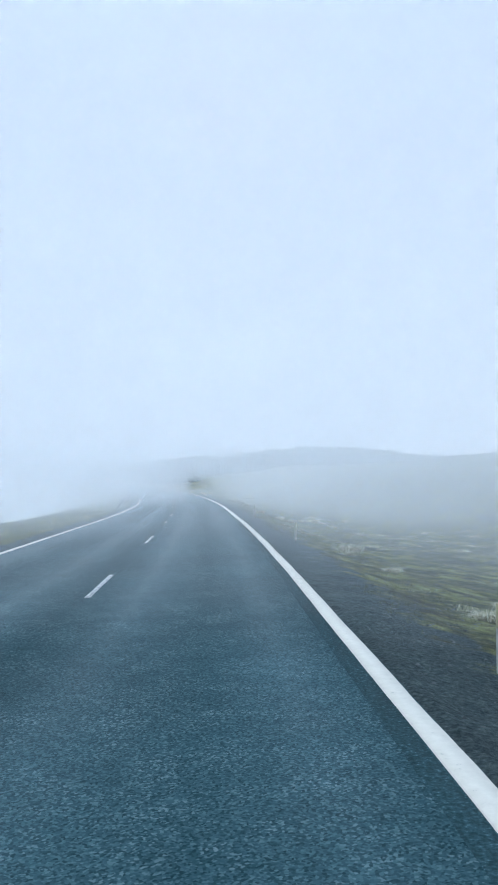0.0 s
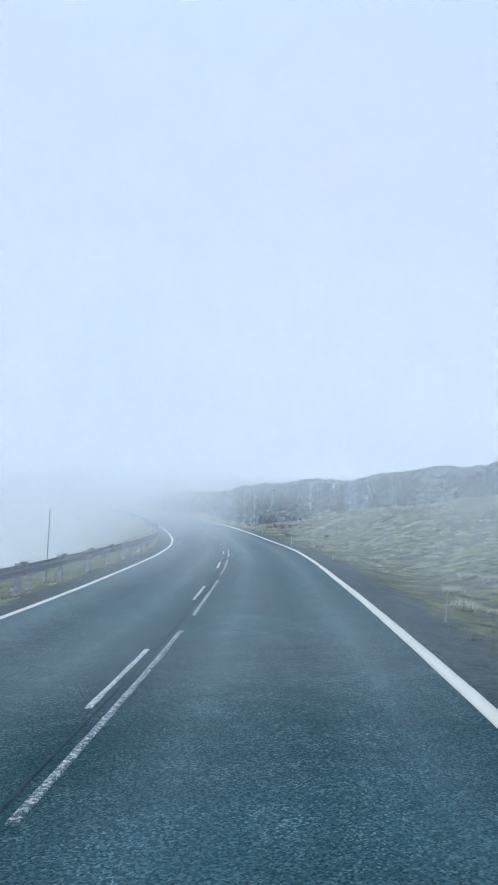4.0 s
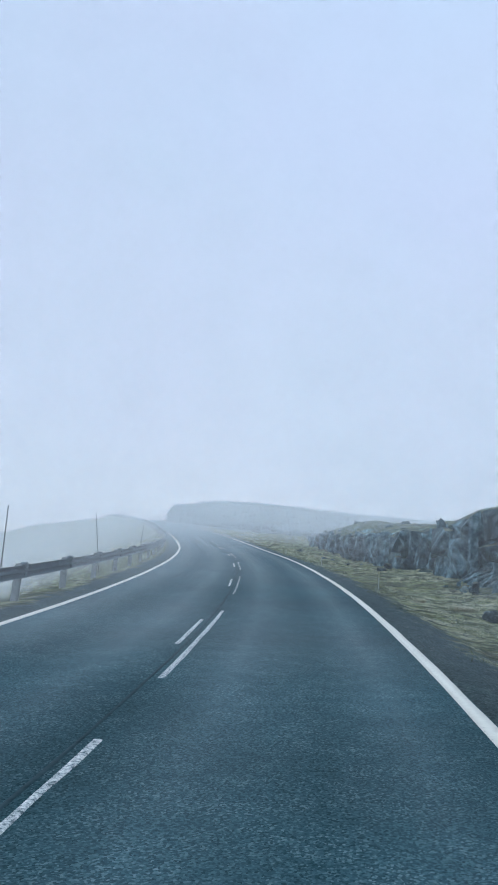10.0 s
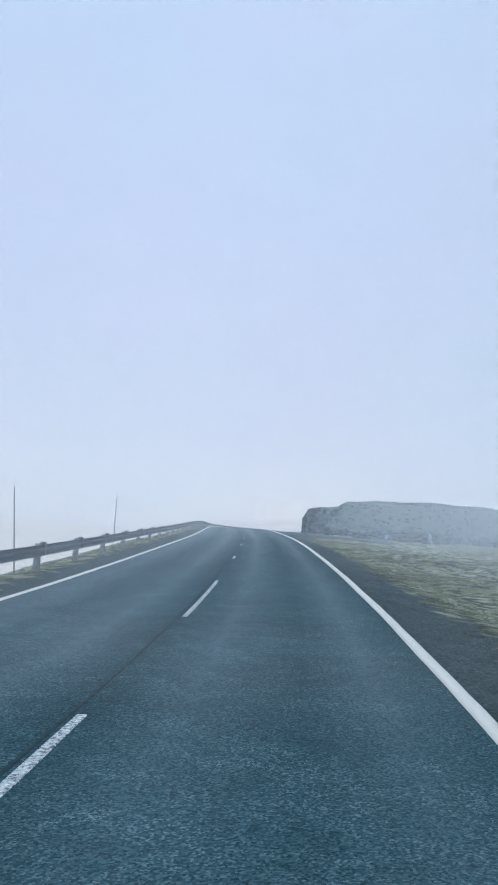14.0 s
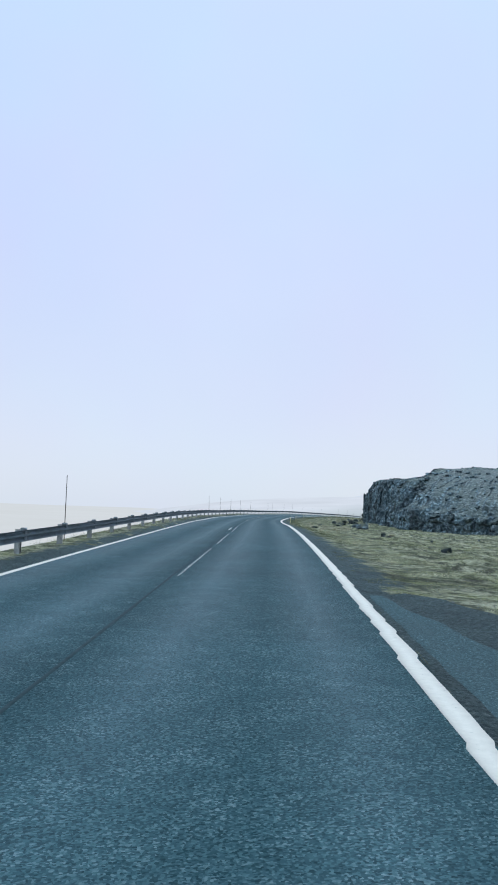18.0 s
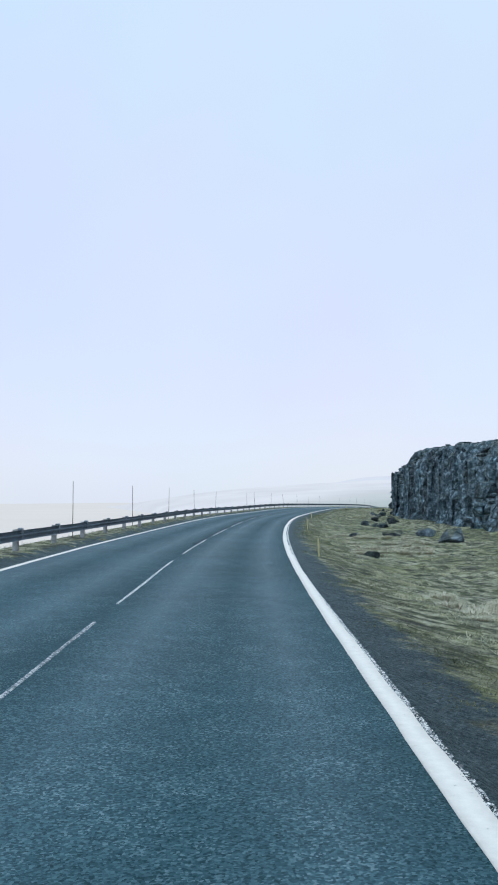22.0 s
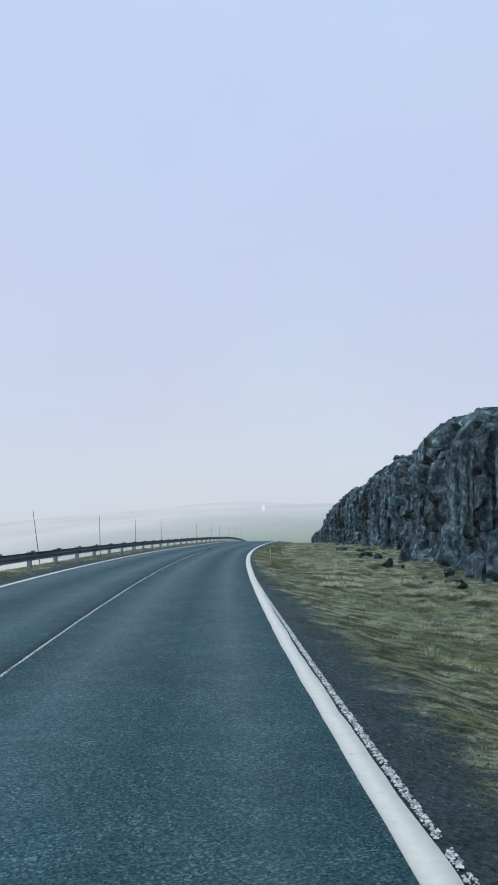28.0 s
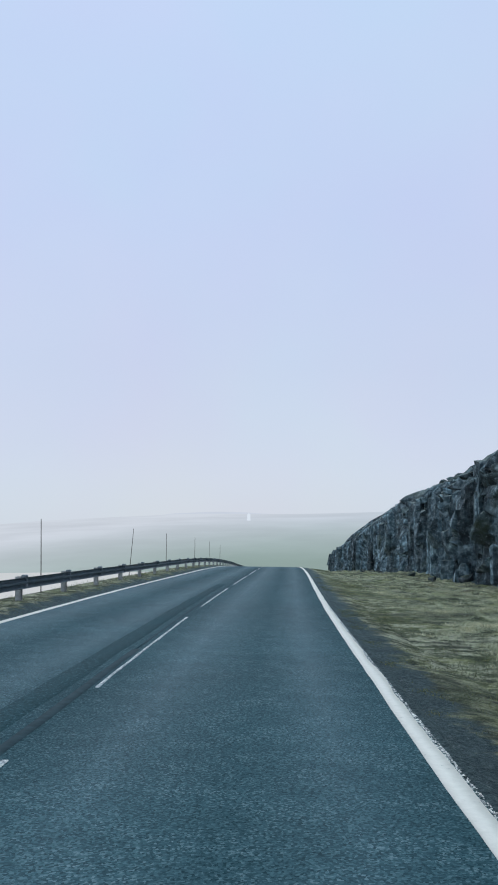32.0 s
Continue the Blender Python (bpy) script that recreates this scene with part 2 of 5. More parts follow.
M_PATCH = asphalt("asphalt_patch", (0.036, 0.078, 0.091), (0.066, 0.118, 0.134), 0.85)
M_SEAM = asphalt("rough_seam", (0.09, 0.13, 0.145), (0.30, 0.36, 0.38), 0.85)
M_PAD = asphalt("old_asphalt", (0.07, 0.118, 0.132), (0.118, 0.175, 0.19), 0.85)


def make_paint():
    m, nt, b = material("road_paint")
    wear = tex(nt, "noise", 14, 6, 0.7)
    c = ramp(nt, wear, (0.26, (0.30, 0.28, 0.25)), (0.36, (0.74, 0.67, 0.58)), (0.7, (0.84, 0.765, 0.67)))
    nt.links.new(c, b.inputs["Base Color"])
    b.inputs["Roughness"].default_value = 0.6
    bump(nt, b, wear, 0.3, 0.004)
    return m


M_PAINT = make_paint()


def make_worn_paint(name="worn_road_paint", lost=0.0):
    m, nt, b = material(name)
    wear = tex(nt, "noise", 26, 5, 0.75)
    c = ramp(nt, wear, (0.41 + lost, (0.045, 0.075, 0.085)), (0.49 + lost, (0.44, 0.45, 0.45)), (0.62 + lost, (0.84, 0.82, 0.78)))
    nt.links.new(c, b.inputs["Base Color"])
    b.inputs["Roughness"].default_value = 0.6
    bump(nt, b, wear, 0.4, 0.004)
    return m


M_WORN = make_worn_paint()
M_FAINT = make_worn_paint("nearly_gone_road_paint", 0.07)


def make_tar():
    m, nt, b = material("joint_tar")
    n = tex(nt, "noise", 9, 3)
    nt.links.new(ramp(nt, n, (0.3, (0.012, 0.03, 0.038)), (0.7, (0.028, 0.056, 0.067))), b.inputs["Base Color"])
    b.inputs["Roughness"].default_value = 0.8
    b.inputs["Specular IOR Level"].default_value = 0.15
    return m


M_TAR = make_tar()


def soft_step(nt, value, low, high):
    n = nt.nodes.new("ShaderNodeMapRange")
    n.inputs["From Min"].default_value, n.inputs["From Max"].default_value = low, high
    nt.links.new(value, n.inputs["Value"])
    return n.outputs[0]


def turf_colour(nt):
    wide = tex(nt, "noise", 0.09, 4, 0.6)
    mid = tex(nt, "noise", 3.0, 8, 0.76)
    straw = tex(nt, "noise", 2.1, 8, 0.76)
    drier = tex(nt, "noise", 0.21, 4, 0.6)
    peat = tex(nt, "noise", 0.75, 8, 0.76)
    fine = tex(nt, "noise", 17, 6, 0.8)
    c = ramp(nt, mid, (0.35, (0.024, 0.027, 0.021)), (0.44, (0.052, 0.06, 0.036)), (0.52, (0.1, 0.108, 0.06)), (0.62, (0.18, 0.18, 0.11)))
    dry = mix(nt, 1.0, ramp(nt, straw, (0.46, grey(0)), (0.58, grey(1))), ramp(nt, drier, (0.36, grey(0.2)), (0.56, grey(0.95))), "MULTIPLY")
    c = mix(nt, ramp(nt, peat, (0.5, grey(0)), (0.6, grey(0.85))), c, (0.05, 0.049, 0.04))
    c = mix(nt, 0.6, c, ramp(nt, wide, (0.35, (0.8, 0.86, 0.78)), (0.65, (1.2, 1.13, 1.04))), "MULTIPLY")
    moss = tex(nt, "noise", 1.05, 7, 0.66)
    c = mix(nt, ramp(nt, moss, (0.48, grey(0)), (0.57, grey(0.85))), c, ramp(nt, mid, (0.4, (0.088, 0.098, 0.036)), (0.6, (0.262, 0.264, 0.108))))
    # a smooth green hillside at the start of the road, rough moor with straw further on
    site, where = nt.nodes.new("ShaderNodeNewGeometry"), nt.nodes.new("ShaderNodeSeparateXYZ")
    nt.links.new(site.outputs["Position"], where.inputs[0])
    dry = mix(nt, 1.0, dry, soft_step(nt, where.outputs["Y"], 80, 150), "MULTIPLY")
    c = mix(nt, dry, c, (0.43, 0.41, 0.29))
    c = mix(nt, 0.85, c, ramp(nt, fine, (0.36, grey(0.35)), (0.64, grey(1.7))), "MULTIPLY")
    return c, mid, fine


def make_turf():
    m, nt, b = material("moor_turf")
    c, mid, fine = turf_colour(nt)
    nt.links.new(c, b.inputs["Base Color"])
    b.inputs["Roughness"].default_value = 0.95
    b.inputs["Specular IOR Level"].default_value = 0.15
    bump(nt, b, mix(nt, 0.75, mid, fine), 0.9, 0.07)
    return m


M_TURF = make_turf()


def make_gravel():
    """Gravel that gives way to turf in patches away from the road (attribute "out", 0 to 1)."""
    m, nt, b = material("shoulder_gravel")
    out = nt.nodes.new("ShaderNodeAttribute")
    out.attribute_name = "out"
    st = tex(nt, "noise", 21, 7, 0.8)
    mid2 = tex(nt, "noise", 1.7, 6, 0.72)
    c = ramp(nt, st, (0.37, (0.022, 0.036, 0.039)), (0.49, (0.066, 0.095, 0.1)), (0.60, (0.13, 0.168, 0.17)), (0.70, (0.3, 0.325, 0.32)))
    c = mix(nt, 0.5, c, ramp(nt, mid2, (0.35, grey(0.55)), (0.65, grey(1.3))), "MULTIPLY")
    turf, mid, fine = turf_colour(nt)
    add = nt.nodes.new("ShaderNodeMath")
    add.operation = "MULTIPLY_ADD"
    nt.links.new(mid2, add.inputs[0])
    add.inputs[1].default_value = 1.5
    nt.links.new(out.outputs["Fac"], add.inputs[2])
    c = mix(nt, soft_step(nt, add.outputs[0], 1.2, 1.42), c, turf)
    nt.links.new(c, b.inputs["Base Color"])
    b.inputs["Roughness"].default_value = 0.92
    b.inputs["Specular IOR Level"].default_value = 0.2
    bump(nt, b, st, 1.0, 0.06)
    return m


M_GRAVEL = make_gravel()


def make_rock(name, low, mid_c, high, lichen, moss=((0.05, 0.06, 0.03), (0.13, 0.138, 0.072), (0.27, 0.262, 0.175))):
    m, nt, b = material(name)
    wide = tex(nt, "noise", 0.35, 5, 0.6)
    fine = tex(nt, "noise", 2.6, 5, 0.62)
    streak = tex(nt, "noise", 0.95, 4, 0.55, stretch=(1, 1, 0.12))
    c = ramp(nt, fine, (0.36, low), (0.52, mid_c), (0.68, high))
    c = mix(nt, 0.75, c, ramp(nt, streak, (0.38, grey(0.34)), (0.58, grey(1.4))), "MULTIPLY")
    # blocks differ in tone, with pale lichen in spots and in larger crusts
    vor = nt.nodes.new("ShaderNodeTexVoronoi")
    vor.inputs["Scale"].default_value = 0.75
    mp = nt.nodes.new("ShaderNodeMapping")
    mp.inputs["Scale"].default_value = (1, 1, 0.4)
    gp = nt.nodes.new("ShaderNodeNewGeometry")
    nt.links.new(gp.outputs["Position"], mp.inputs["Vector"])
    nt.links.new(mp.outputs[0], vor.inputs["Vector"])
    c = mix(nt, 0.8, c, ramp(nt, vor.outputs["Color"], (0.2, grey(0.5)), (0.8, (1.5, 1.6, 1.65))), "MULTIPLY")
    c = mix(nt, ramp(nt, tex(nt, "noise", 1.9, 8, 0.8), (0.58, grey(0)), (0.66, grey(lichen * 0.55))), c, (0.40, 0.43, 0.43))
    c = mix(nt, ramp(nt, tex(nt, "noise", 13, 5, 0.7), (0.62, grey(0)), (0.67, grey(lichen))), c, (0.5, 0.52, 0.51))
    c = mix(nt, ramp(nt, wide, (0.56, grey(0)), (0.7, grey(0.5))), c, (0.07, 0.085, 0.04))
    # moss and turf on what faces up
    g = nt.nodes.new("ShaderNodeNewGeometry")
    sep = nt.nodes.new("ShaderNodeSeparateXYZ")
    nt.links.new(g.outputs["Normal"], sep.inputs[0])
    c = mix(nt, ramp(nt, sep.outputs["Z"], (0.68, grey(0)), (0.9, grey(0.85))), c, ramp(nt, fine, (0.35, moss[0]), (0.52, moss[1]), (0.68, moss[2])))
    nt.links.new(c, b.inputs["Base Color"])
    b.inputs["Roughness"].default_value = 0.85
    b.inputs["Specular IOR Level"].default_value = 0.3
    bump(nt, b, mix(nt, 0.5, fine, tex(nt, "noise", 7, 7, 0.75)), 1.0, 0.14)
    return m


M_ROCK = make_rock("basalt", (0.032, 0.048, 0.055), (0.105, 0.142, 0.157), (0.38, 0.45, 0.47), 0.9, ((0.06, 0.078, 0.07), (0.15, 0.178, 0.165), (0.33, 0.355, 0.33)))
M_PALE = make_rock("pale_basalt", (0.036, 0.06, 0.069), (0.112, 0.166, 0.182), (0.3, 0.38, 0.4), 0.6)
M_BOULDER = make_rock("boulder_basalt", (0.03, 0.037, 0.041), (0.085, 0.1, 0.108), (0.22, 0.24, 0.25), 0.6)


def make_plain(name, base, rough_v, metal=0.0, var=0.35, scale=6.0):
    m, nt, b = material(name)
    n = tex(nt, "noise", scale, 5, 0.65)
    c = ramp(nt, n, (0.3, tuple(x * (1 - var) for x in base)), (0.7, tuple(min(1, x * (1 + var)) for x in base)))
    nt.links.new(c, b.inputs["Base Color"])
    b.inputs["Roughness"].default_value, b.inputs["Metallic"].default_value = rough_v, metal
    bump(nt, b, n, 0.25, 0.01)
    return m


M_RAIL = make_plain("weathered_zinc", (0.085, 0.115, 0.132), 0.5, 0.3, 0.4, 3.0)
M_BOLT = make_plain("bright_zinc", (0.8, 0.8, 0.79), 0.45, 0.1, 0.1, 9.0)
M_POST = make_plain("pale_galvanised_steel", (0.42, 0.42, 0.41), 0.6, 0.2, 0.3, 9.0)
M_SPACER = make_plain("dull_grey_steel", (0.2, 0.225, 0.235), 0.65, 0.1, 0.3, 12.0)
M_WOOD = make_plain("dark_weathered_wood", (0.09, 0.075, 0.06), 0.85, 0, 0.4, 14.0)
M_STAKE = make_plain("bleached_wood", (0.5, 0.49, 0.45), 0.8, 0, 0.3, 14.0)
M_STAKE_TOP = make_plain("faded_yellow_paint", (0.42, 0.39, 0.24), 0.7, 0, 0.3, 14.0)
M_YELLOW = make_plain("yellow_paint", (0.64, 0.55, 0.26), 0.6, 0, 0.25, 12.0)


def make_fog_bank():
    m, nt, b = material("glowing_fog_top")
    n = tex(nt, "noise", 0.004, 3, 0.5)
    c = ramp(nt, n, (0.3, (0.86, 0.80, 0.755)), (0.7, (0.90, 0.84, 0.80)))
    # black base: the fog's brightness is painted as emission, not lit by the sky
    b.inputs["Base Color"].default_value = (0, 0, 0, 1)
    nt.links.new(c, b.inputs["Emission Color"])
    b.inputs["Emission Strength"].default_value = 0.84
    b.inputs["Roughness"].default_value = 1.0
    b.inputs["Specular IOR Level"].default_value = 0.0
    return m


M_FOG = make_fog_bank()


def make_veil():
    """Thin fog: it lets most of the view through and takes its light from the whole sky above it."""
    m = bpy.data.materials.new("thin_fog")
    m.use_nodes = True
    nt = m.node_tree
    nt.nodes.clear()
    out = nt.nodes.new("ShaderNodeOutputMaterial")
    up, down = nt.nodes.new("ShaderNodeCombineXYZ"), nt.nodes.new("ShaderNodeCombineXYZ")
    up.inputs[2].default_value, down.inputs[2].default_value = 1.0, -1.0
    near_side, far_side = nt.nodes.new("ShaderNodeBsdfDiffuse"), nt.nodes.new("ShaderNodeBsdfTranslucent")
    for node, normal in ((near_side, up), (far_side, down)):
        node.inputs["Color"].default_value = (*FOG_WHITE, 1)
        nt.links.new(normal.outputs[0], node.inputs["Normal"])
    both, clear, veil = nt.nodes.new("ShaderNodeAddShader"), nt.nodes.new("ShaderNodeBsdfTransparent"), nt.nodes.new("ShaderNodeMixShader")
    nt.links.new(near_side.outputs[0], both.inputs[0])
    nt.links.new(far_side.outputs[0], both.inputs[1])
    thick = nt.nodes.new("ShaderNodeAttribute")
    thick.attribute_name = "thick"
    drift = nt.nodes.new("ShaderNodeMapRange")
    nt.links.new(tex(nt, "noise", 0.05, 3, 0.5, stretch=(1, 1, 2.2)), drift.inputs["Value"])
    drift.inputs["From Min"].default_value, drift.inputs["From Max"].default_value = 0.3, 0.7
    drift.inputs["To Min"].default_value, drift.inputs["To Max"].default_value = 0.75, 1.25
    share = nt.nodes.new("ShaderNodeMath")
    share.operation, share.use_clamp = "MULTIPLY", True
    nt.links.new(thick.outputs["Fac"], share.inputs[0])
    nt.links.new(drift.outputs[0], share.inputs[1])
    most = nt.nodes.new("ShaderNodeMath")
    most.operation, most.inputs[1].default_value = "MINIMUM", 0.185
    nt.links.new(share.outputs[0], most.inputs[0])
    nt.links.new(most.outputs[0], veil.inputs[0])
    nt.links.new(clear.outputs[0], veil.inputs[1])
    nt.links.new(both.outputs[0], veil.inputs[2])
    nt.links.new(veil.outputs[0], out.inputs[0])
    return m


FOG_WHITE = (0.635, 0.65, 0.665)
M_VEIL = make_veil()


def make_blades(name, low, mid_c, high, thin=True):
    m, nt, b = material(name)
    g = nt.nodes.new("ShaderNodeNewGeometry")
    c = ramp(nt, g.outputs["Random Per Island"], (0.1, low), (0.5, mid_c), (0.9, high))
    if thin:
        c = mix(nt, 1.0, c, ramp(nt, tex(nt, "noise", 1.3, 6, 0.68), (0.38, (0.4, 0.42, 0.44)), (0.5, (0.85, 0.9, 0.8)), (0.62, (1.45, 1.4, 1.3))), "MULTIPLY")
    nt.links.new(c, b.inputs["Base Color"])
    b.inputs["Roughness"].default_value = 0.8
    if thin:
        tr = nt.nodes.new("ShaderNodeBsdfTranslucent")
        nt.links.new(c, tr.inputs["Color"])
        both = nt.nodes.new("ShaderNodeMixShader")
        both.inputs[0].default_value = 0.45
        nt.links.new(b.outputs[0], both.inputs[1])
        nt.links.new(tr.outputs[0], both.inputs[2])
        nt.links.new(both.outputs[0], nt.nodes["Material Output"].inputs[0])
    return m


M_GRASS = make_blades("green_grass", (0.05, 0.06, 0.03), (0.12, 0.135, 0.06), (0.215, 0.215, 0.1))
M_STRAW = make_blades("straw_grass", (0.3, 0.285, 0.19), (0.5, 0.475, 0.34), (0.68, 0.65, 0.5))

# ---- ground: heights beside the road, by distance along it and offset ----
LAT_R = [3.2, 4.6, 7, 12, 20, 40, 110, 170]
RIGHT = {-60: (-.2, -.35, -.8, -1.3, -1.2, .6, 2, 2), 60: (-.2, -.35, -.8, -1.2, -.6, 2.2, 3.6, 3.6), 100: (-.2, -.3, -.6, .3, 2.4, 4.0, 5, 5),
         130: (-.2, -.3, -.1, 2.3, 3.3, 4.2, 6, 7), 146: (-.2, -.25, -.1, 1.6, 2.5, 3.2, 5, 6), 160: (-.2, -.3, -.3, .7, 1.5, 2, 3, 4), 169: (-.2, -.36, -.6, .45, 1.2, 1.8, 3, 4), 179: (-.2, -.36, -.55, .2, .8, 1.4, 2.6, 3.6), 192: (-.2, -.22, -.1, .1, .3, 1, 2, 3),
         250: (-.2, -.25, -.4, -.5, -.5, -.2, 1, 2), 277: (-.2, -.2, -.3, -.5, -.6, -.5, .4, 1.4), 283: (-.2, -.07, -.08, -.25, -.5, -.5, .3, 1.3), 306: (-.2, -.07, -.08, -.25, -.5, -.6, 0, 1), 313: (-.2, -.15, -.25, -.45, -.6, -.6, 0, 1), 360: (-.2, -.25, -.6, -.9, -1, -.8, 0, 1),
         410: (-.2, -.3, -.95, -1.1, -1, -.6, 0, 1), 470: (-.2, -.25, -.6, -.7, -.5, 0, 1, 2), 540: (-.2, -.2, -.3, -.35, -.2, 0, 1, 2),
         600: (-.2, -.25, -.5, -.5, -.4, -.3, 0, 1), 640: (-.2, -.25, -.5, -.3, 0, .3, .5, 1), 680: (-.2, -.3, -.8, -.8, -.5, -.3, 0, 1), 900: (-.2, -.3, -1, -2, -3, -4, -4, -4)}
LAT_L = [3.2, 3.8, 4.8, 7, 12, 25, 60, 170]
LEFT = {-60: (-.15, -.03, -.1, -.35, -.6, -1.2, -6, -30), 60: (-.15, -.03, -.1, -.4, -.7, -1.8, -8, -40), 105: (-.15, -.03, -.1, -.6, -1.4, -4.5, -16, -45), 135: (-.15, -.03, -.1, -.9, -3, -10, -26, -46),
        180: (-.15, -.03, -.1, -1.1, -3.8, -11, -28, -48), 250: (-.15, 0, -.03, -1.1, -3.4, -9, -22, -48), 285: (-.12, .03, .08, -.9, -3.3, -9, -22, -48), 340: (-.12, .03, .08, -1.1, -3.2, -8, -20, -48), 402: (-.12, .03, .08, -1.0, -3.0, -8, -20, -48),
        430: (-.12, .03, .08, -.9, -1.2, -4, -16, -48), 455: (-.12, .03, .08, -1, -2.8, -8, -18, -48), 520: (-.12, .03, .08, -1.2, -3.4, -9, -22, -48), 900: (-.12, .03, .08, -1.2, -3.4, -9, -22, -48)}


def table(side, lat_at, s, lat):
    ks = sorted(side)
    cols = np.array([[side[k][i] for k in ks] for i in range(len(lat_at))])
    hs = np.stack([np.interp(s, ks, c) for c in cols])
    j = np.clip(np.searchsorted(lat_at, lat) - 1, 0, len(lat_at) - 2)
    la = np.array(lat_at, float)
    f = np.clip((lat - la[j]) / (la[j + 1] - la[j]), 0, 1)
    idx = np.indices(s.shape)
    return hs[(j, *idx)] * (1 - f) + hs[(j + 1, *idx)] * f


def ground_up(s, lat):
    """Height of the ground above the road's level."""
    s, lat = np.broadcast_arrays(np.asarray(s, float), np.asarray(lat, float))
    a = np.abs(lat)
    h = np.where(lat < 0, table(RIGHT, LAT_R, s, a), table(LEFT, LAT_L, s, a))
    p = spot(s, lat)
    flat_spot = np.where(lat < 0, np.clip(np.minimum(s - 274, 314 - s) / 5, 0, 1) * np.clip((12 - a) / 3, 0, 1), 0)
    w = np.clip((a - 4.4) / 5, 0, 1) * (1 - flat_spot)
    flat = p * np.array([1, 1, 0])
    h = h + w * (0.32 * rough(flat, 5.5, 4, 11) + np.clip((a - 12) / 40, 0, 1) * 1.6 * rough(flat, 38, 3, 5))
    tus = 0.55 * np.interp(s, [105, 150], [0.5, 1]) * np.clip((a - 5.0) / 2, 0, 1) * np.clip((40 - a) / 20, 0, 1) * (1 - flat_spot)
    h = h + tus * (0.3 * np.abs(rough(flat, 1.1, 3, 21)) + 0.22 * np.abs(rough(flat, 0.7, 2, 23)) - 0.09)
    return np.where(a < 3.4, -0.25, h)


def build_ground():
    s = np.concatenate([np.arange(-78, -20, 6.0), np.arange(-20, 640, 0.34), np.arange(640, 890, 4.0)])
    near = np.concatenate([np.arange(3.2, 12, 0.26), np.arange(12, 18, 0.5), np.arange(18, 40, 2.0), np.array([44, 50, 58, 68, 80, 95, 112, 135, 170])])
    lat = np.concatenate([-near[::-1], [0.0], near])
    S, L = np.meshgrid(s, lat, indexing="ij")
    # the bed of the turning lies a little lower
    bed = (S > 286) & (S < 311) & (L < -3.3) & (L > -np.interp(S, [286, 288.5, 290, 291.5, 299, 301.5, 306, 311], [3.9, 4.4, 6.0, 11, 11, 6.0, 4.8, 4.0]))
    v = spot(S, L, ground_up(S, L) - 0.2 * bed)
    n, m = S.shape
    v = v.reshape(-1, 3)
    f = grid_faces(n, m)[:, ::-1]
    # out to the horizon
    ids = np.arange(n * m).reshape(n, m)
    loop = np.concatenate([ids[:, 0], ids[-1, 1:], ids[-2::-1, -1], ids[0, -2:0:-1]])
    mid = np.array([-150.0, 350.0])
    rings, prev = [v], loop
    base = len(v)
    faces = [f]
    for r, share in ((700, 0.35), (1500, 0.7), (4600, 1.0)):
        d = v[loop, :2] - mid
        u = d / np.linalg.norm(d, axis=1, keepdims=True)
        left = (u @ np.array([-0.85, 0.2])) > 0.45
        z_far = np.where(left, -70.0, -6.0)
        rim = np.column_stack([mid + u * np.maximum(r, np.linalg.norm(d, axis=1, keepdims=True) + 40), v[loop, 2] * (1 - share) + z_far * share])
        cur = base + np.arange(len(loop))
        base += len(loop)
        rings.append(rim)
        faces.append(np.stack([prev, np.roll(prev, -1), np.roll(cur, -1), cur], 1))
        prev = cur
    me = mesh_of("ground", np.concatenate(rings), np.concatenate(faces), M_TURF, True)
    return tagged(new("ground", me), "rough moor turf of moss, straw grass and heather", "ground", kind="structure")


build_ground()

# a self-lit sheet for the sea of low fog over the fjord, far below the road
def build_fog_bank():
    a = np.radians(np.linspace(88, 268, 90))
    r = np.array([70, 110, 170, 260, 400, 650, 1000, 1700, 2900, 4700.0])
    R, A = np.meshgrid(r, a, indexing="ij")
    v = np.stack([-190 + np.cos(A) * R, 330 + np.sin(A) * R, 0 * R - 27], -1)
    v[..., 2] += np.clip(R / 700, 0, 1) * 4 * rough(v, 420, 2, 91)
    tagged(new("backdrop", mesh_of("fog_bank", v.reshape(-1, 3), grid_faces(10, 90), M_FOG, True)), "self-lit bank of low white fog lying over the fjord", "fog bank", kind="structure")


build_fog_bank()


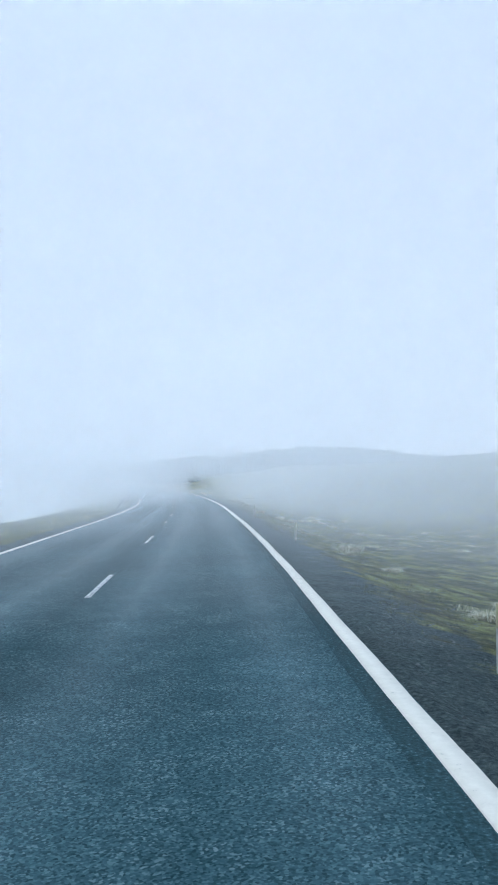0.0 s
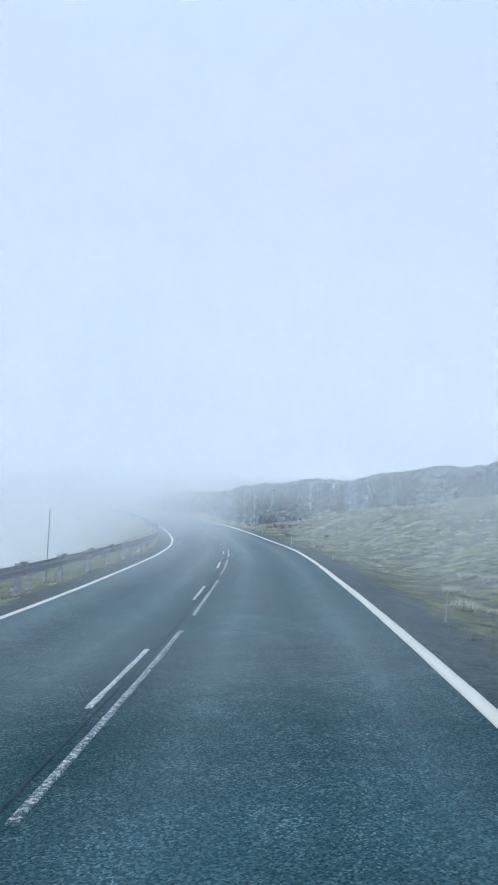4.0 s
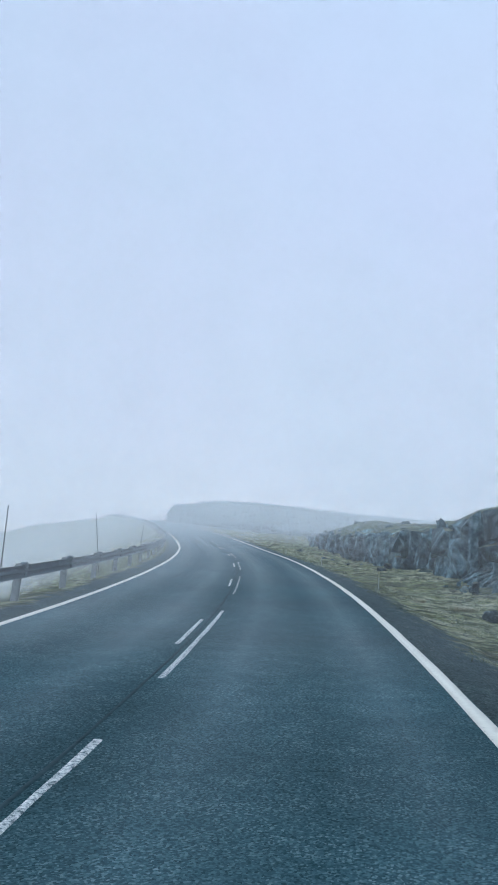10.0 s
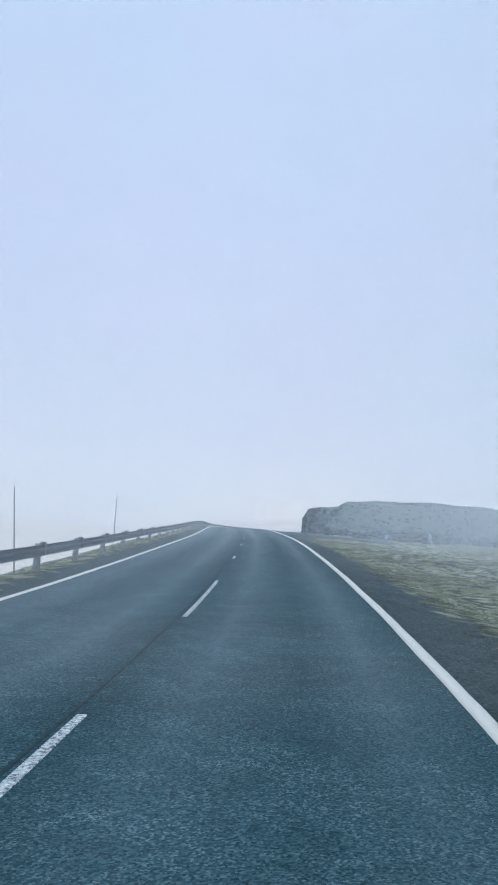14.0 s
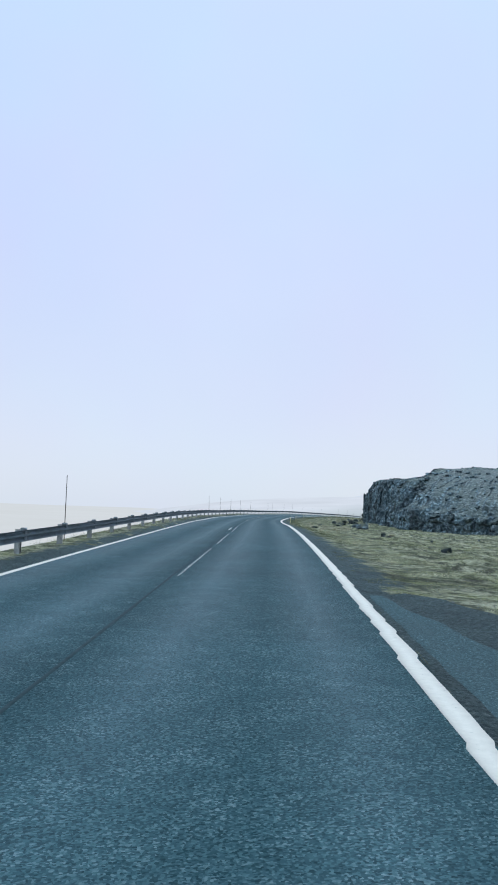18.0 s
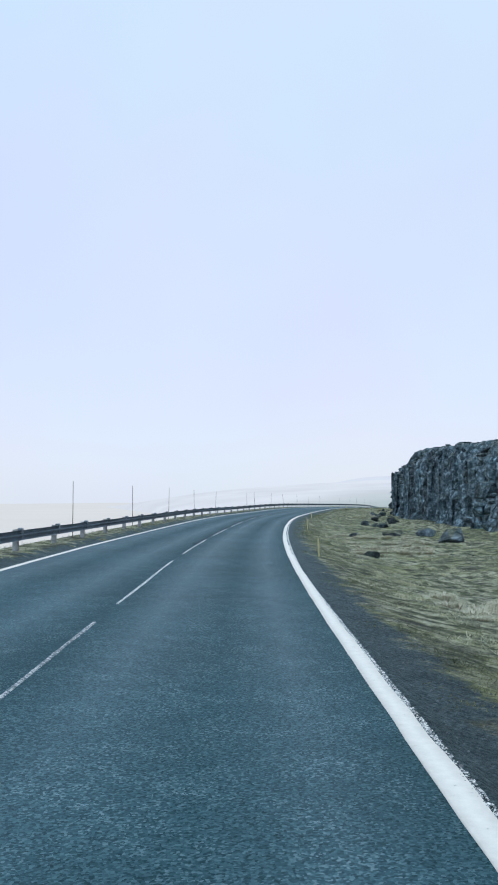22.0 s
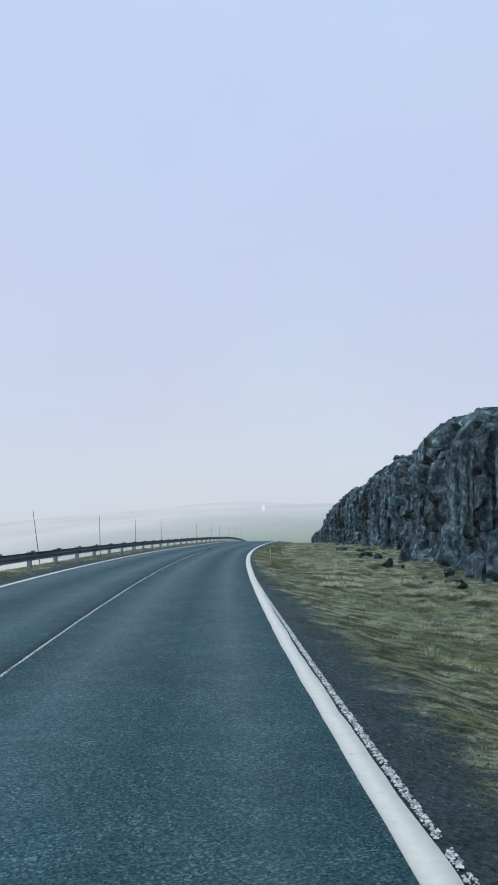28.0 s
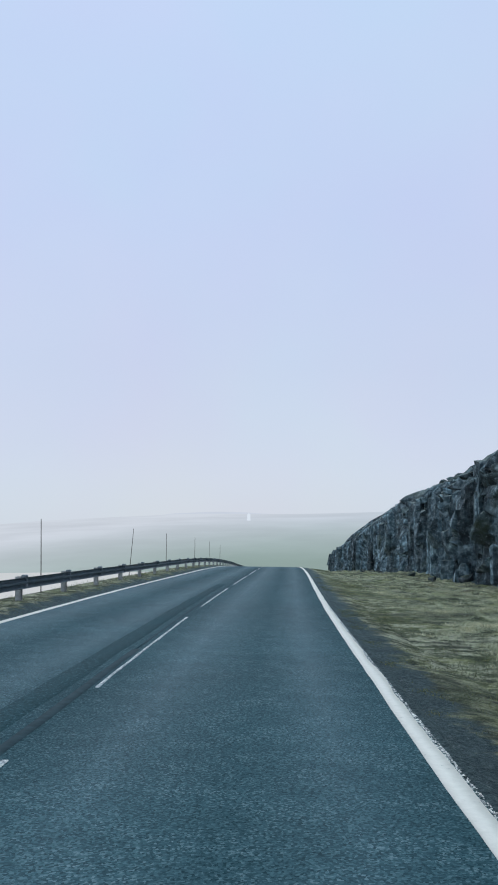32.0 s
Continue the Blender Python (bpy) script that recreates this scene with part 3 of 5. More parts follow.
# thin fog drifting over the moor: veils across the valley, open over the lane
def fog_veil(s, right, left, seed):
    rng = np.random.RandomState(seed)
    lat = np.concatenate([-np.geomspace(230, 9, 24), np.arange(-8.6, -4, 0.8), np.arange(-4, 0.8, 0.15), np.arange(0.8, 9, 0.8), np.geomspace(9, 190, 20)])
    u = np.concatenate([np.linspace(0, 3.2, 26), np.geomspace(3.5, 75, 24)]) / 75
    wave = s + 8 * rough(np.stack([lat, 0 * lat, 0 * lat + seed], 1), 40, 3, seed) * np.clip((np.abs(lat) - 6) / 14, 0, 1)
    road_z = float(np.interp(s, SG, r_z))
    low = spot(wave, lat, np.where(np.abs(lat) < 3.4, 0.0, ground_up(wave, lat)))
    z = low[:, 2:3] + (np.maximum(low[:, 2:3] + 30, road_z + 75) - low[:, 2:3]) * u
    v = np.stack([low[:, :1] + 0 * z, low[:, 1:2] + 0 * z, z], -1)

    def ease(a):
        a = np.clip(a, 0, 1)
        return a * a * (3 - 2 * a)
    # open round the way of a car, thin over the ground and fading to the sides and above
    away = np.maximum(np.abs(lat + 1.76) - 0.5, 0)[:, None]
    gap = np.hypot(away, np.maximum(np.abs(z - road_z - 1.53) - 0.2, 0))
    thick = np.interp(lat, [-14, -5, 2, 9], [right, right * (0.9 if s < 180 else 0.5), 0.9 * left, left])[:, None] * ease((z - low[:, 2:3]) / (rng.uniform(0.6, 1.0) * np.interp(lat, [-30, -9], [6.0 if s > 236 else 1.0, 1.0])[:, None])) * ease(gap / (rng.uniform(0.25, 0.6) if s < 100 else rng.uniform(0.7, 1.6)))
    thick = thick * ease((70 - (z - road_z)) / 66) * ease((225 + lat) / 120)[:, None] * ease((185 - lat) / 100)[:, None]
    f = grid_faces(*z.shape)
    f = f[(thick.ravel()[f] > 0).any(1)]
    me = mesh_of("fog_veil", v.reshape(-1, 3), f, M_VEIL, True)
    me.attributes.new("thick", "FLOAT", "POINT").data.foreach_set("value", thick.ravel().astype(np.float32))
    tagged(new("backdrop", me), "thin veil of fog drifting over the moor road", "fog", kind="structure")


for i, (s, right, left) in enumerate(VEILS):
    fog_veil(s, right, left, 400 + 7 * i)

# ---- the road ----
R_S = np.arange(-78, 780, 1.0)


def asphalt_road():
    m, nt, b = material("road_asphalt")
    at_n = nt.nodes.new("ShaderNodeAttribute")
    at_n.attribute_name = "across"
    # chips of stone, few of them pale, in clusters
    chip = nt.nodes.new("ShaderNodeTexVoronoi")
    chip.inputs["Scale"].default_value = 72
    place_n = nt.nodes.new("ShaderNodeNewGeometry")
    nt.links.new(place_n.outputs["Position"], chip.inputs["Vector"])
    stones = chip.outputs["Color"]
    wide = tex(nt, "noise", 0.3, 4, 0.6)
    worn = tex(nt, "noise", 2.4, 5, 0.68)
    dull = ramp(nt, stones, (0.1, (0.009, 0.034, 0.044)), (0.5, (0.034, 0.083, 0.099)), (0.85, (0.072, 0.138, 0.157)))
    bright = ramp(nt, stones, (0.15, (0.015, 0.046, 0.058)), (0.5, (0.044, 0.098, 0.115)), (0.72, (0.08, 0.146, 0.165)), (0.82, (0.215, 0.285, 0.305)))
    c = mix(nt, ramp(nt, worn, (0.42, grey(0)), (0.68, grey(0.75))), dull, bright)
    c = mix(nt, 0.45, c, ramp(nt, wide, (0.3, grey(0.6)), (0.7, grey(1.25))), "MULTIPLY")
    wheel = ramp(nt, at_n.outputs["Fac"], (0.02, grey(0.75)), (0.14, grey(1.1)), (0.24, grey(0.85)), (0.38, grey(1.12)), (0.5, grey(0.72)), (0.62, grey(1.12)), (0.76, grey(0.85)), (0.88, grey(1.1)))
    c = mix(nt, 0.7, c, wheel, "MULTIPLY")
    nt.links.new(c, b.inputs["Base Color"])
    nt.links.new(ramp(nt, at_n.outputs["Fac"], (0.04, grey(0.75)), (0.14, grey(0.52)), (0.24, grey(0.72)), (0.38, grey(0.5)), (0.5, grey(0.76)), (0.62, grey(0.52)), (0.76, grey(0.72)), (0.88, grey(0.52))), b.inputs["Roughness"])
    b.inputs["Specular IOR Level"].default_value = 0.06
    bump(nt, b, stones, 0.35, 0.01)
    return m


M_ROAD = asphalt_road()
ROAD_LATS = [-3.32, -3.26, -3.19, -2.2, -1.1, 0, 1.1, 2.2, 3.19, 3.26, 3.32]
rv, rf = ribbon(R_S, ROAD_LATS, [-.24, -.045, 0, 0, 0, 0, 0, 0, 0, -.045, -.24])
rv[:, 2] += 0.002 * rough(rv, 2.5, 2, 3)
road_me = mesh_of("road", rv, rf, M_ROAD, False)
across = road_me.attributes.new("across", "FLOAT", "POINT")
across.data.foreach_set("value", np.tile((np.array(ROAD_LATS) + 3.32) / 6.64, len(R_S)).astype(np.float32))
road = tagged(new("road", road_me), "two-lane worn asphalt road winding over a moor", "road", kind="structure")


def line_strip(name, s0, s1, lat, width, up, mat, parent, ragged=0.0, label="", step=0.5, seed=3):
    s = np.linspace(s0, s1, max(2, int((s1 - s0) / step) + 1))
    if width is None:
        width = np.interp(s, [60, 100, 240, 290, 320, 350, 370, 470, 482, 497, 506], [.155, .135, .135, .155, .175, .175, .16, .165, .185, .185, .14])
        lat = lat + (width - 0.155) * 0.35
    p0 = spot(s, lat)
    wob = 0.012 * rough(p0, 3, 2, seed)
    if np.max(lat) < -3:  # laid in slanting lengths past the turning
        wob = wob + 0.034 * ((s / 1.55 + 0.4 * np.sin(s)) % 1.0 - 0.5) * np.clip((s - 297) / 3, 0, 1) * np.clip((319 - s) / 4, 0, 1)
    inner, outer = lat + wob - width / 2 + ragged * rough(p0, 0.9, 3, seed + 5), lat + wob + width / 2 + 0.3 * ragged * rough(p0, 0.7, 2, seed + 9)
    lats = np.stack([inner - 0.004, inner, outer, outer + 0.004], 1)
    ups = np.array([-0.004, up, up, -0.004]) + (s * 0)[:, None]
    v, f = ribbon(s, lats, ups)
    n = len(s)
    caps = np.array([[0, 1, 2, 3], [4 * n - 1, 4 * n - 2, 4 * n - 3, 4 * n - 4]])
    return part(name, mesh_of(name, v, f if name == "edge_line" else np.concatenate([f, caps]), mat), mat, parent, label)


# edge lines in lengths of 30 m
for a in np.arange(-70, 770, 30.0):
    line_strip("edge_line", a, a + 30, -3.1, None, 0.012, M_PAINT, road, 0.02 if a == 290 else 0.012 if a < 350 else 0.03, "thick white edge line, chipped on its outer side" if a >= 350 else "thick white edge line", 0.125)
    line_strip("edge_line", a, a + 30, 3.1, 0.12, 0.010, M_PAINT, road, 0.006, "white edge line", 0.5)

# middle line: long worn dashes, with a second broken line on its left from 60 m on
dash_at = [64.5, 75.5, 85, 95, 105, 116.2, 126.5, 137.5, 148.3, 159.3, 169.6, 181.5, 193, 205, 217.6]
dash_at += [313.5, 324.4, 335.3, 346.7, 357.8, 368, 379] + [390.5 + 11.36 * i for i in range(31)]
for s0 in dash_at:
    line_strip("dash", s0 + (5.4 if 504 < s0 < 505 else 0), s0 + (7.6 if s0 < 300 else 11.3 if 430 < s0 < 498 else 8.4), -0.06 if 430 < s0 < 498 else -0.1, 0.06 if s0 < 180 else 0.022 if 430 < s0 < 498 else 0.036 if s0 > 310 else 0.045, 0.008, M_WORN if 145 < s0 < 180 or s0 > 365 else M_FAINT, road, 0.02, "worn white middle dash", 0.3, int(s0))
for s0 in dash_at:
    if s0 < 240 or 330 < s0 < 340:
        line_strip("dash", s0 + 2.7, s0 + 5.9, 0.13, 0.055, 0.008, M_WORN, road, 0.02, "worn white middle dash", 0.3, int(s0) + 1)
for s0, n in ((12.5, 2.8), (23.6, 2.8), (34, 3), (45.5, 1.2), (53.5, 2.5), (233.4, 3.1), (242.5, 6.5), (257.5, 1.6), (268.5, 1.2), (279, 1.5), (290.4, 1.0), (301.5, 1.4), (228.5, 2.0)):
    line_strip("dash", s0, s0 + n, -0.1, 0.07, 0.008, M_WORN, road, 0.025, "worn white middle dash", 0.3, int(s0))
for s0, s1, lat, w in ((38, 142, 0.03, 0.03), (142, 225, 0.02, 0.03), (225, 330, 0.0, 0.04), (384, 530, 0.02, 0.1), (530, 640, 0.03, 0.03)):
    line_strip("joint", s0, s1, lat, w, 0.004, M_TAR, road, 0.02, "dark tar joint along the middle", 0.8, 40)
line_strip("joint", 511, 550, 0.34, 0.3, 0.003, M_PATCH, road, 0.05, "dark worn band left of the middle line", 0.8, 43)
line_strip("joint", -40, 45, -2.94, 0.15, 0.004, M_PATCH, road, 0.02, "dark worn strip inside the edge line", 0.8, 41)


def patch(s_low, s_high, lat0, lat1, skew, label, mat=M_PATCH, seed=1):
    lat = np.linspace(lat0, lat1, 26)
    c = [s_low + skew * (lat - lat0) / (lat1 - lat0) + 0.12 * rough(np.stack([lat, 0 * lat, 0 * lat + seed], 1), 0.6, 2, seed),
         s_high + skew * (lat - lat0) / (lat1 - lat0) + 0.12 * rough(np.stack([lat, 0 * lat + 5, 0 * lat + seed], 1), 0.6, 2, seed)]
    v = np.concatenate([spot(c[0] - 0.05, lat, -0.006), spot(c[0], lat, 0.006), spot(0.5 * (c[0] + c[1]), lat, 0.006), spot(c[1], lat, 0.006), spot(c[1] + 0.05, lat, -0.006)])
    part("patch", mesh_of("patch", v, grid_faces(5, 26), mat), mat, road, label)


patch(151.9, 152.8, -2.9, 3.0, 6.3, "rough transverse asphalt seam", M_SEAM, 3)
patch(191.5, 191.68, -0.2, 3.0, 1.5, "dark asphalt patch", M_PATCH, 8)


# gravel shoulders with an uneven outer edge
def shoulder(side, s0, s1, width, label, seed):
    s = np.arange(s0, s1, 0.22)
    p = spot(s, side * 4.5)
    w = np.interp(s, [k for k, _ in width], [k for _, k in width]) + 0.45 * rough(p, 3.0, 4, seed)
    w = np.maximum(w + 0.7, 0.5)
    t = np.array([0, 0.035, 0.12, 0.25, 0.38, 0.5, 0.62, 0.75, 0.86, 0.95, 1.0])
    bare = 0.09 * np.clip(np.minimum(s - 374, 476 - s) / 10, 0, 1) + 0.02 * np.clip(np.minimum(s - 500, 547 - s) / 10, 0, 1)
    lat = side * (3.195 + (bare * (side < 0))[:, None] + (0.03 * rough(p, 0.8, 3, seed + 8))[:, None] * ((t > 0) & (t < 0.05)) + w[:, None] * t)
    lat[:, 0] = side * 3.165
    g = ground_up(s[:, None] + 0 * lat, lat)
    blend = np.clip((np.abs(lat) - 3.25) / 1.6, 0, 1)
    up = np.maximum(-0.03 * (1 - blend) + (g + 0.03) * blend, g + 0.02)
    up = up - 0.07 * np.clip((t - 0.55) / 0.45, 0, 1)
    up[:, 0] = -0.005
    up[:, 1] = np.where(bare > 0.03, -0.022, 0.004) if side < 0 else 0.004
    up[:, -1] = g[:, -1] - 0.08
    if side < 0:  # lies under the gravel of the turning
        up[:, 2:] -= (0.2 * np.clip(np.minimum(s - 285, 312 - s) / 1.5, 0, 1))[:, None]
    pts = spot(s[:, None] + 0 * lat, lat, up)
    pts[..., 2] += 0.05 * rough(pts, 0.6, 3, seed + 3) * (t > 0.05)
    f = grid_faces(len(s), len(t))
    if side > 0:
        f = f[:, ::-1]
    sh_me = mesh_of("shoulder", pts.reshape(-1, 3), f, M_GRAVEL, True)
    reach = (np.abs(lat) - 3.25) / (np.interp(s, [k for k, _ in width], [k for _, k in width])[:, None] + 0.5)
    reach = reach + np.interp(s, [k for k, _ in width], [float(np.interp(k, [0.12, 0.5], [0.5, 0.0])) for _, k in width])[:, None] + (0.1 * np.clip((s - 318) / 20, 0, 1))[:, None]
    sh_me.attributes.new("out", "FLOAT", "POINT").data.foreach_set("value", np.clip(reach, 0, 1.3).ravel().astype(np.float32))
    tagged(new("shoulder", sh_me), label, "road shoulder", kind="structure")


shoulder(-1, -60, 640, [(-60, 1.9), (60, 1.7), (120, 1.7), (150, 2.3), (172, 1.6), (200, 1.3), (240, 1.9), (284, 1.3), (287, 0.1), (309, 0.1), (313, 1.0), (350, 0.9), (400, 1.0), (420, 1.1), (445, 1.2), (466, 1.0), (478, 0.4), (486, 0.25), (506, 0.3), (518, 0.6), (640, 0.6)], "dark loose gravel shoulder with patches of moss", 61)
shoulder(1, -60, 640, [(-60, 0.6), (300, 0.8), (640, 0.6)], "thin dark gravel shoulder with sparse grass", 67)


# paved side turning on the right
def build_turning():
    for name, label, cat, extra, lift, mat in (("gravel_apron", "dark coarse gravel round the paved turning", "gravel apron", 1, 0.07, M_GRAVEL), ("side_turning", "worn grey asphalt turning beside the road", "paved turning", 0, 0.14, M_PAD)):
        s = np.linspace(283.5, 313, 110) if extra else np.linspace(291.4, 311, 120)
        p = spot(s, -7)
        if extra:
            out = np.interp(s, [283.5, 286, 288.5, 290, 291.5, 299, 301.5, 306, 310, 313], [4.2, 4.5, 5.0, 7.0, 12.0, 12.0, 6.6, 5.5, 4.7, 4.0])
        else:
            out = np.interp(s, [291.4, 291.8, 292.6, 293.8, 295, 297, 300, 304, 308, 311], [3.5, 4.0, 4.7, 5.3, 5.6, 5.3, 4.8, 4.4, 3.9, 3.5])
        out = out + (0.35 if extra else 0.18) * rough(p, 2.2 if extra else 0.8, 3, 131 + extra) * np.clip((out - 3.5) / 0.5, 0, 1)
        inner = 3.2 if extra else 3.28 + 0.05 * rough(p, 0.6, 2, 17)[:, None]
        t = np.linspace(0, 1, 12)
        lat = -(inner + (out[:, None] - inner) * t)
        up = ground_up(s[:, None] + 0 * lat, lat) + lift
        up = np.where(np.abs(lat) < 3.6, -0.01 - 0.02 * (np.abs(lat) - 3.2) / 0.4 + lift * 0.1, up)
        up[:, 0], up[:, -1] = (0.004 if extra else up[:, 0] - 0.03), up[:, -1] - 0.12
        up[[0, -1], 1:] -= 0.15 if extra else 0.05
        v = spot(s[:, None] + 0 * lat, lat, up)
        v[:, 1:-1, 2] += 0.012 * rough(v[:, 1:-1], 0.7, 3, 5) * (extra > 0)
        tagged(new(name, mesh_of(name, v.reshape(-1, 3), grid_faces(len(s), 12), mat)), label, cat, kind="structure")


build_turning()

# ---- rock walls ----
def stone_mesh(seed, mat):
    """A broken, angular stone about 1 m across, resting at z = 0."""
    rng = random.Random(seed)
    bm = bmesh.new()
    for _ in range(rng.randrange(15, 24)):
        p = Vector((rng.gauss(0, 1), rng.gauss(0, 1), rng.gauss(0, 1))).normalized() * rng.uniform(0.42, 0.55)
        bm.verts.new((p.x, p.y, max(-0.34, min(0.36, p.z))))
    bmesh.ops.convex_hull(bm, input=bm.verts)
    for v in [v for v in bm.verts if not v.link_faces]:
        bm.verts.remove(v)
    bmesh.ops.dissolve_limit(bm, angle_limit=radians(9), verts=bm.verts, edges=bm.edges)
    bmesh.ops.bevel(bm, geom=list(bm.edges), offset=0.018, segments=1, affect="EDGES")
    low = min(v.co.z for v in bm.verts)
    for v in bm.verts:
        v.co.z -= low + 0.05
    me = bpy.data.meshes.new("boulder")
    bm.to_mesh(me)
    bm.free()
    me.materials.append(mat)
    return me


def column_mesh(seed, mat):
    """A length of basalt column: flat sides, sharp edges, broken ends, 1 m across and 1 m tall about its middle."""
    rng = random.Random(seed)
    n = rng.choice((4, 5, 5, 6))
    ang = [(i + rng.uniform(-.28, .28)) / n * math.tau for i in range(n)]
    rad = [rng.uniform(0.42, 0.60) for _ in range(n)]
    tip = (rng.uniform(-.16, .16), rng.uniform(-.16, .16))
    rings = []
    for z, k in ((-0.5, 0.9), (-0.45, 1.0), (0.44, rng.uniform(.9, 1.0)), (0.5, rng.uniform(.78, .9))):
        rings.append([(math.cos(a) * r * k, math.sin(a) * r * k, z + (math.cos(a) * tip[0] + math.sin(a) * tip[1]) * r * (1 if z > 0 else 0.5)) for a, r in zip(ang, rad)])
    v = [p for ring in rings for p in ring]
    f = [(i * n + j, i * n + (j + 1) % n, (i + 1) * n + (j + 1) % n, (i + 1) * n + j) for i in range(3) for j in range(n)]
    f += [tuple(range(3 * n, 4 * n)), tuple(reversed(range(n)))]
    return mesh_of("rock_column", v, f, mat)


def chunk_mesh(seed, mat):
    """A blocky, angular lump of rock about its middle, 1 m across."""
    rng = random.Random(seed)
    bm = bmesh.new()
    for _ in range(18):
        p = [rng.uniform(-0.5, 0.5) for _ in range(3)]
        p[rng.randrange(3)] = rng.choice((-0.5, 0.5)) * rng.uniform(0.88, 1.0)
        bm.verts.new(p)
    bmesh.ops.convex_hull(bm, input=bm.verts)
    for v in [v for v in bm.verts if not v.link_faces]:
        bm.verts.remove(v)
    bmesh.ops.dissolve_limit(bm, angle_limit=radians(16), verts=bm.verts, edges=bm.edges)
    me = bpy.data.meshes.new("rock_chunk")
    bm.to_mesh(me)
    bm.free()
    me.materials.append(mat)
    return me


STONES = [stone_mesh(i, M_BOULDER) for i in range(10)]
CAPS = [stone_mesh(20 + i, M_ROCK) for i in range(8)]
COLUMNS = {m.name: [column_mesh(40 + i, m) for i in range(12)] for m in (M_ROCK, M_PALE)}
CHUNKS = {m.name: [chunk_mesh(60 + i, m) for i in range(14)] for m in (M_ROCK, M_PALE)}


def rock_wall(name, label, path, inward, seed, blocks, caps, lean=0.14, step=0.2, jag=1.0, mat=None, blocks_from=-99, blocks_to=999, grain=1.0, strewn=5):
    """A broken basalt wall along path: rows of (s, lat, foot, top). inward: (metres back, rise) of its top."""
    s, lat, foot, top, tilt = [np.array(c, float) for c in zip(*[(*r, lean)[:5] for r in path])]
    xyz = spot(s, lat, 0, False)
    far = np.concatenate([[0], np.cumsum(np.linalg.norm(np.diff(xyz[:, :2], axis=0), axis=1))])
    d = np.arange(0, far[-1], step)

    def soft(a):
        b = np.interp(d, far, a)
        k = int(4 / step)
        pad = np.concatenate([np.full(k, b[0]), b, np.full(k, b[-1])])
        return np.convolve(pad, np.ones(2 * k + 1) / (2 * k + 1), "valid")
    x, y = soft(xyz[:, 0]), soft(xyz[:, 1])
    zf, zt, lean = soft(xyz[:, 2] + foot), soft(xyz[:, 2] + top), soft(tilt)
    s_at = soft(s)
    flat = np.stack([x, y, 0 * x], 1)
    tx, ty = np.gradient(x), np.gradient(y)
    ln = np.hypot(tx, ty)
    nx, ny = -ty / ln, tx / ln
    wander = 1.3 * rough(flat, 14, 3, seed) + 0.7 * rough(flat, 4.5, 2, seed + 1)
    # blocks and columns: cells of uneven size that stand forward or back, with open joints between
    def cells(u, w, cu, cw, key):
        gi, gj = np.floor(u / cu).astype(np.int64), np.floor(w / cw).astype(np.int64)
        best, second, val = np.full(u.shape, 9.0), np.full(u.shape, 9.0), np.zeros(u.shape)
        for a in (-1, 0, 1):
            for c in (-1, 0, 1):
                i, j = gi + a, gj + c
                px, py = i + 0.15 + 0.7 * lattice(i, j, 1, key), j + 0.1 + 0.8 * lattice(i, j, 2, key)
                dd = np.maximum(np.abs(u / cu - px), 0.8 * np.abs(w / cw - py)) + 0.25 * np.hypot(u / cu - px, w / cw - py)
                near = dd < best
                second = np.where(near, best, np.minimum(second, dd))
                val = np.where(near, lattice(i, j, 3, key), val)
                best = np.where(near, dd, best)
        return val - 0.5, np.clip(1 - (second - best) / 0.16, 0, 1)

    def columns(u, w, key):
        gi = np.floor(u / w).astype(np.int64)
        best, second, who, off = np.full(u.shape, 9.0), np.full(u.shape, 9.0), gi, np.zeros(u.shape)
        for a in (-1, 0, 1):
            px = gi + a + 0.12 + 0.76 * lattice(gi + a, 0 * gi, 1, key)
            dd = np.abs(u / w - px)
            near = dd < best
            second = np.where(near, best, np.minimum(second, dd))
            who, off = np.where(near, gi + a, who), np.where(near, u / w - px, off)
            best = np.where(near, dd, best)
        return who, off, np.clip(1 - (second - best) / 0.2, 0, 1)

    tall = np.maximum(zt - zf, 0.15)
    scale = np.clip(tall / 3, 0.25, 1)
    top_cell, _ = cells(d, 0 * d, 1.3, 1.0, seed + 70)
    ragged = (0.45 * top_cell + 1.1 * rough(flat, 6, 3, seed + 9)) * scale * jag
    nrow = 34
    rows = []
    for i in range(nrow + 1):
        u = i / nrow
        z = zf - 0.7 + (tall + 0.7 + ragged) * u
        hgt = np.maximum(z - zf, 0)
        p3 = np.stack([x, y, z], 1)
        warp = 0.35 * rough(p3, 2.2, 2, seed + 15)
        who, off, joint = columns(d + 0.5 * warp, 1.55 * grain, seed + 2)
        sub, _, joint2 = columns(d + 0.8 * warp, 0.62 * grain, seed + 4)
        zz = (z - zf + 0.3 * warp) / (1.9 * grain) + 3 * lattice(who, 0 * who, 7, seed)
        lev = np.floor(zz).astype(np.int64)
        shelf = np.clip(1 - np.minimum(zz - lev, 1 + lev - zz) / 0.07, 0, 1)
        small, crack = cells(d - warp, z + warp, 0.5, 0.9, seed + 5)
        out = 0.85 * (lattice(who, 0 * who, 3, seed) - 0.5) + 0.6 * (lattice(who, lev, 9, seed) - 0.5) + 1.0 * (lattice(who, lev, 5, seed) - 0.5) * off
        out = out + 0.45 * (lattice(sub, lev, 6, seed) - 0.5) + 0.2 * small - 1.1 * joint - 0.4 * joint2 - 0.3 * shelf - 0.15 * crack
        out = wander - 0.3 * scale + 0.8 / grain * scale * out - lean * hgt
        out = out - 1.1 * (np.clip(u - 0.76, 0, 1) / 0.24) ** 2 + 0.6 * np.clip(0.14 - u, 0, 1) / 0.14 + 0.12 * rough(p3, 0.8, 3, seed + 20)
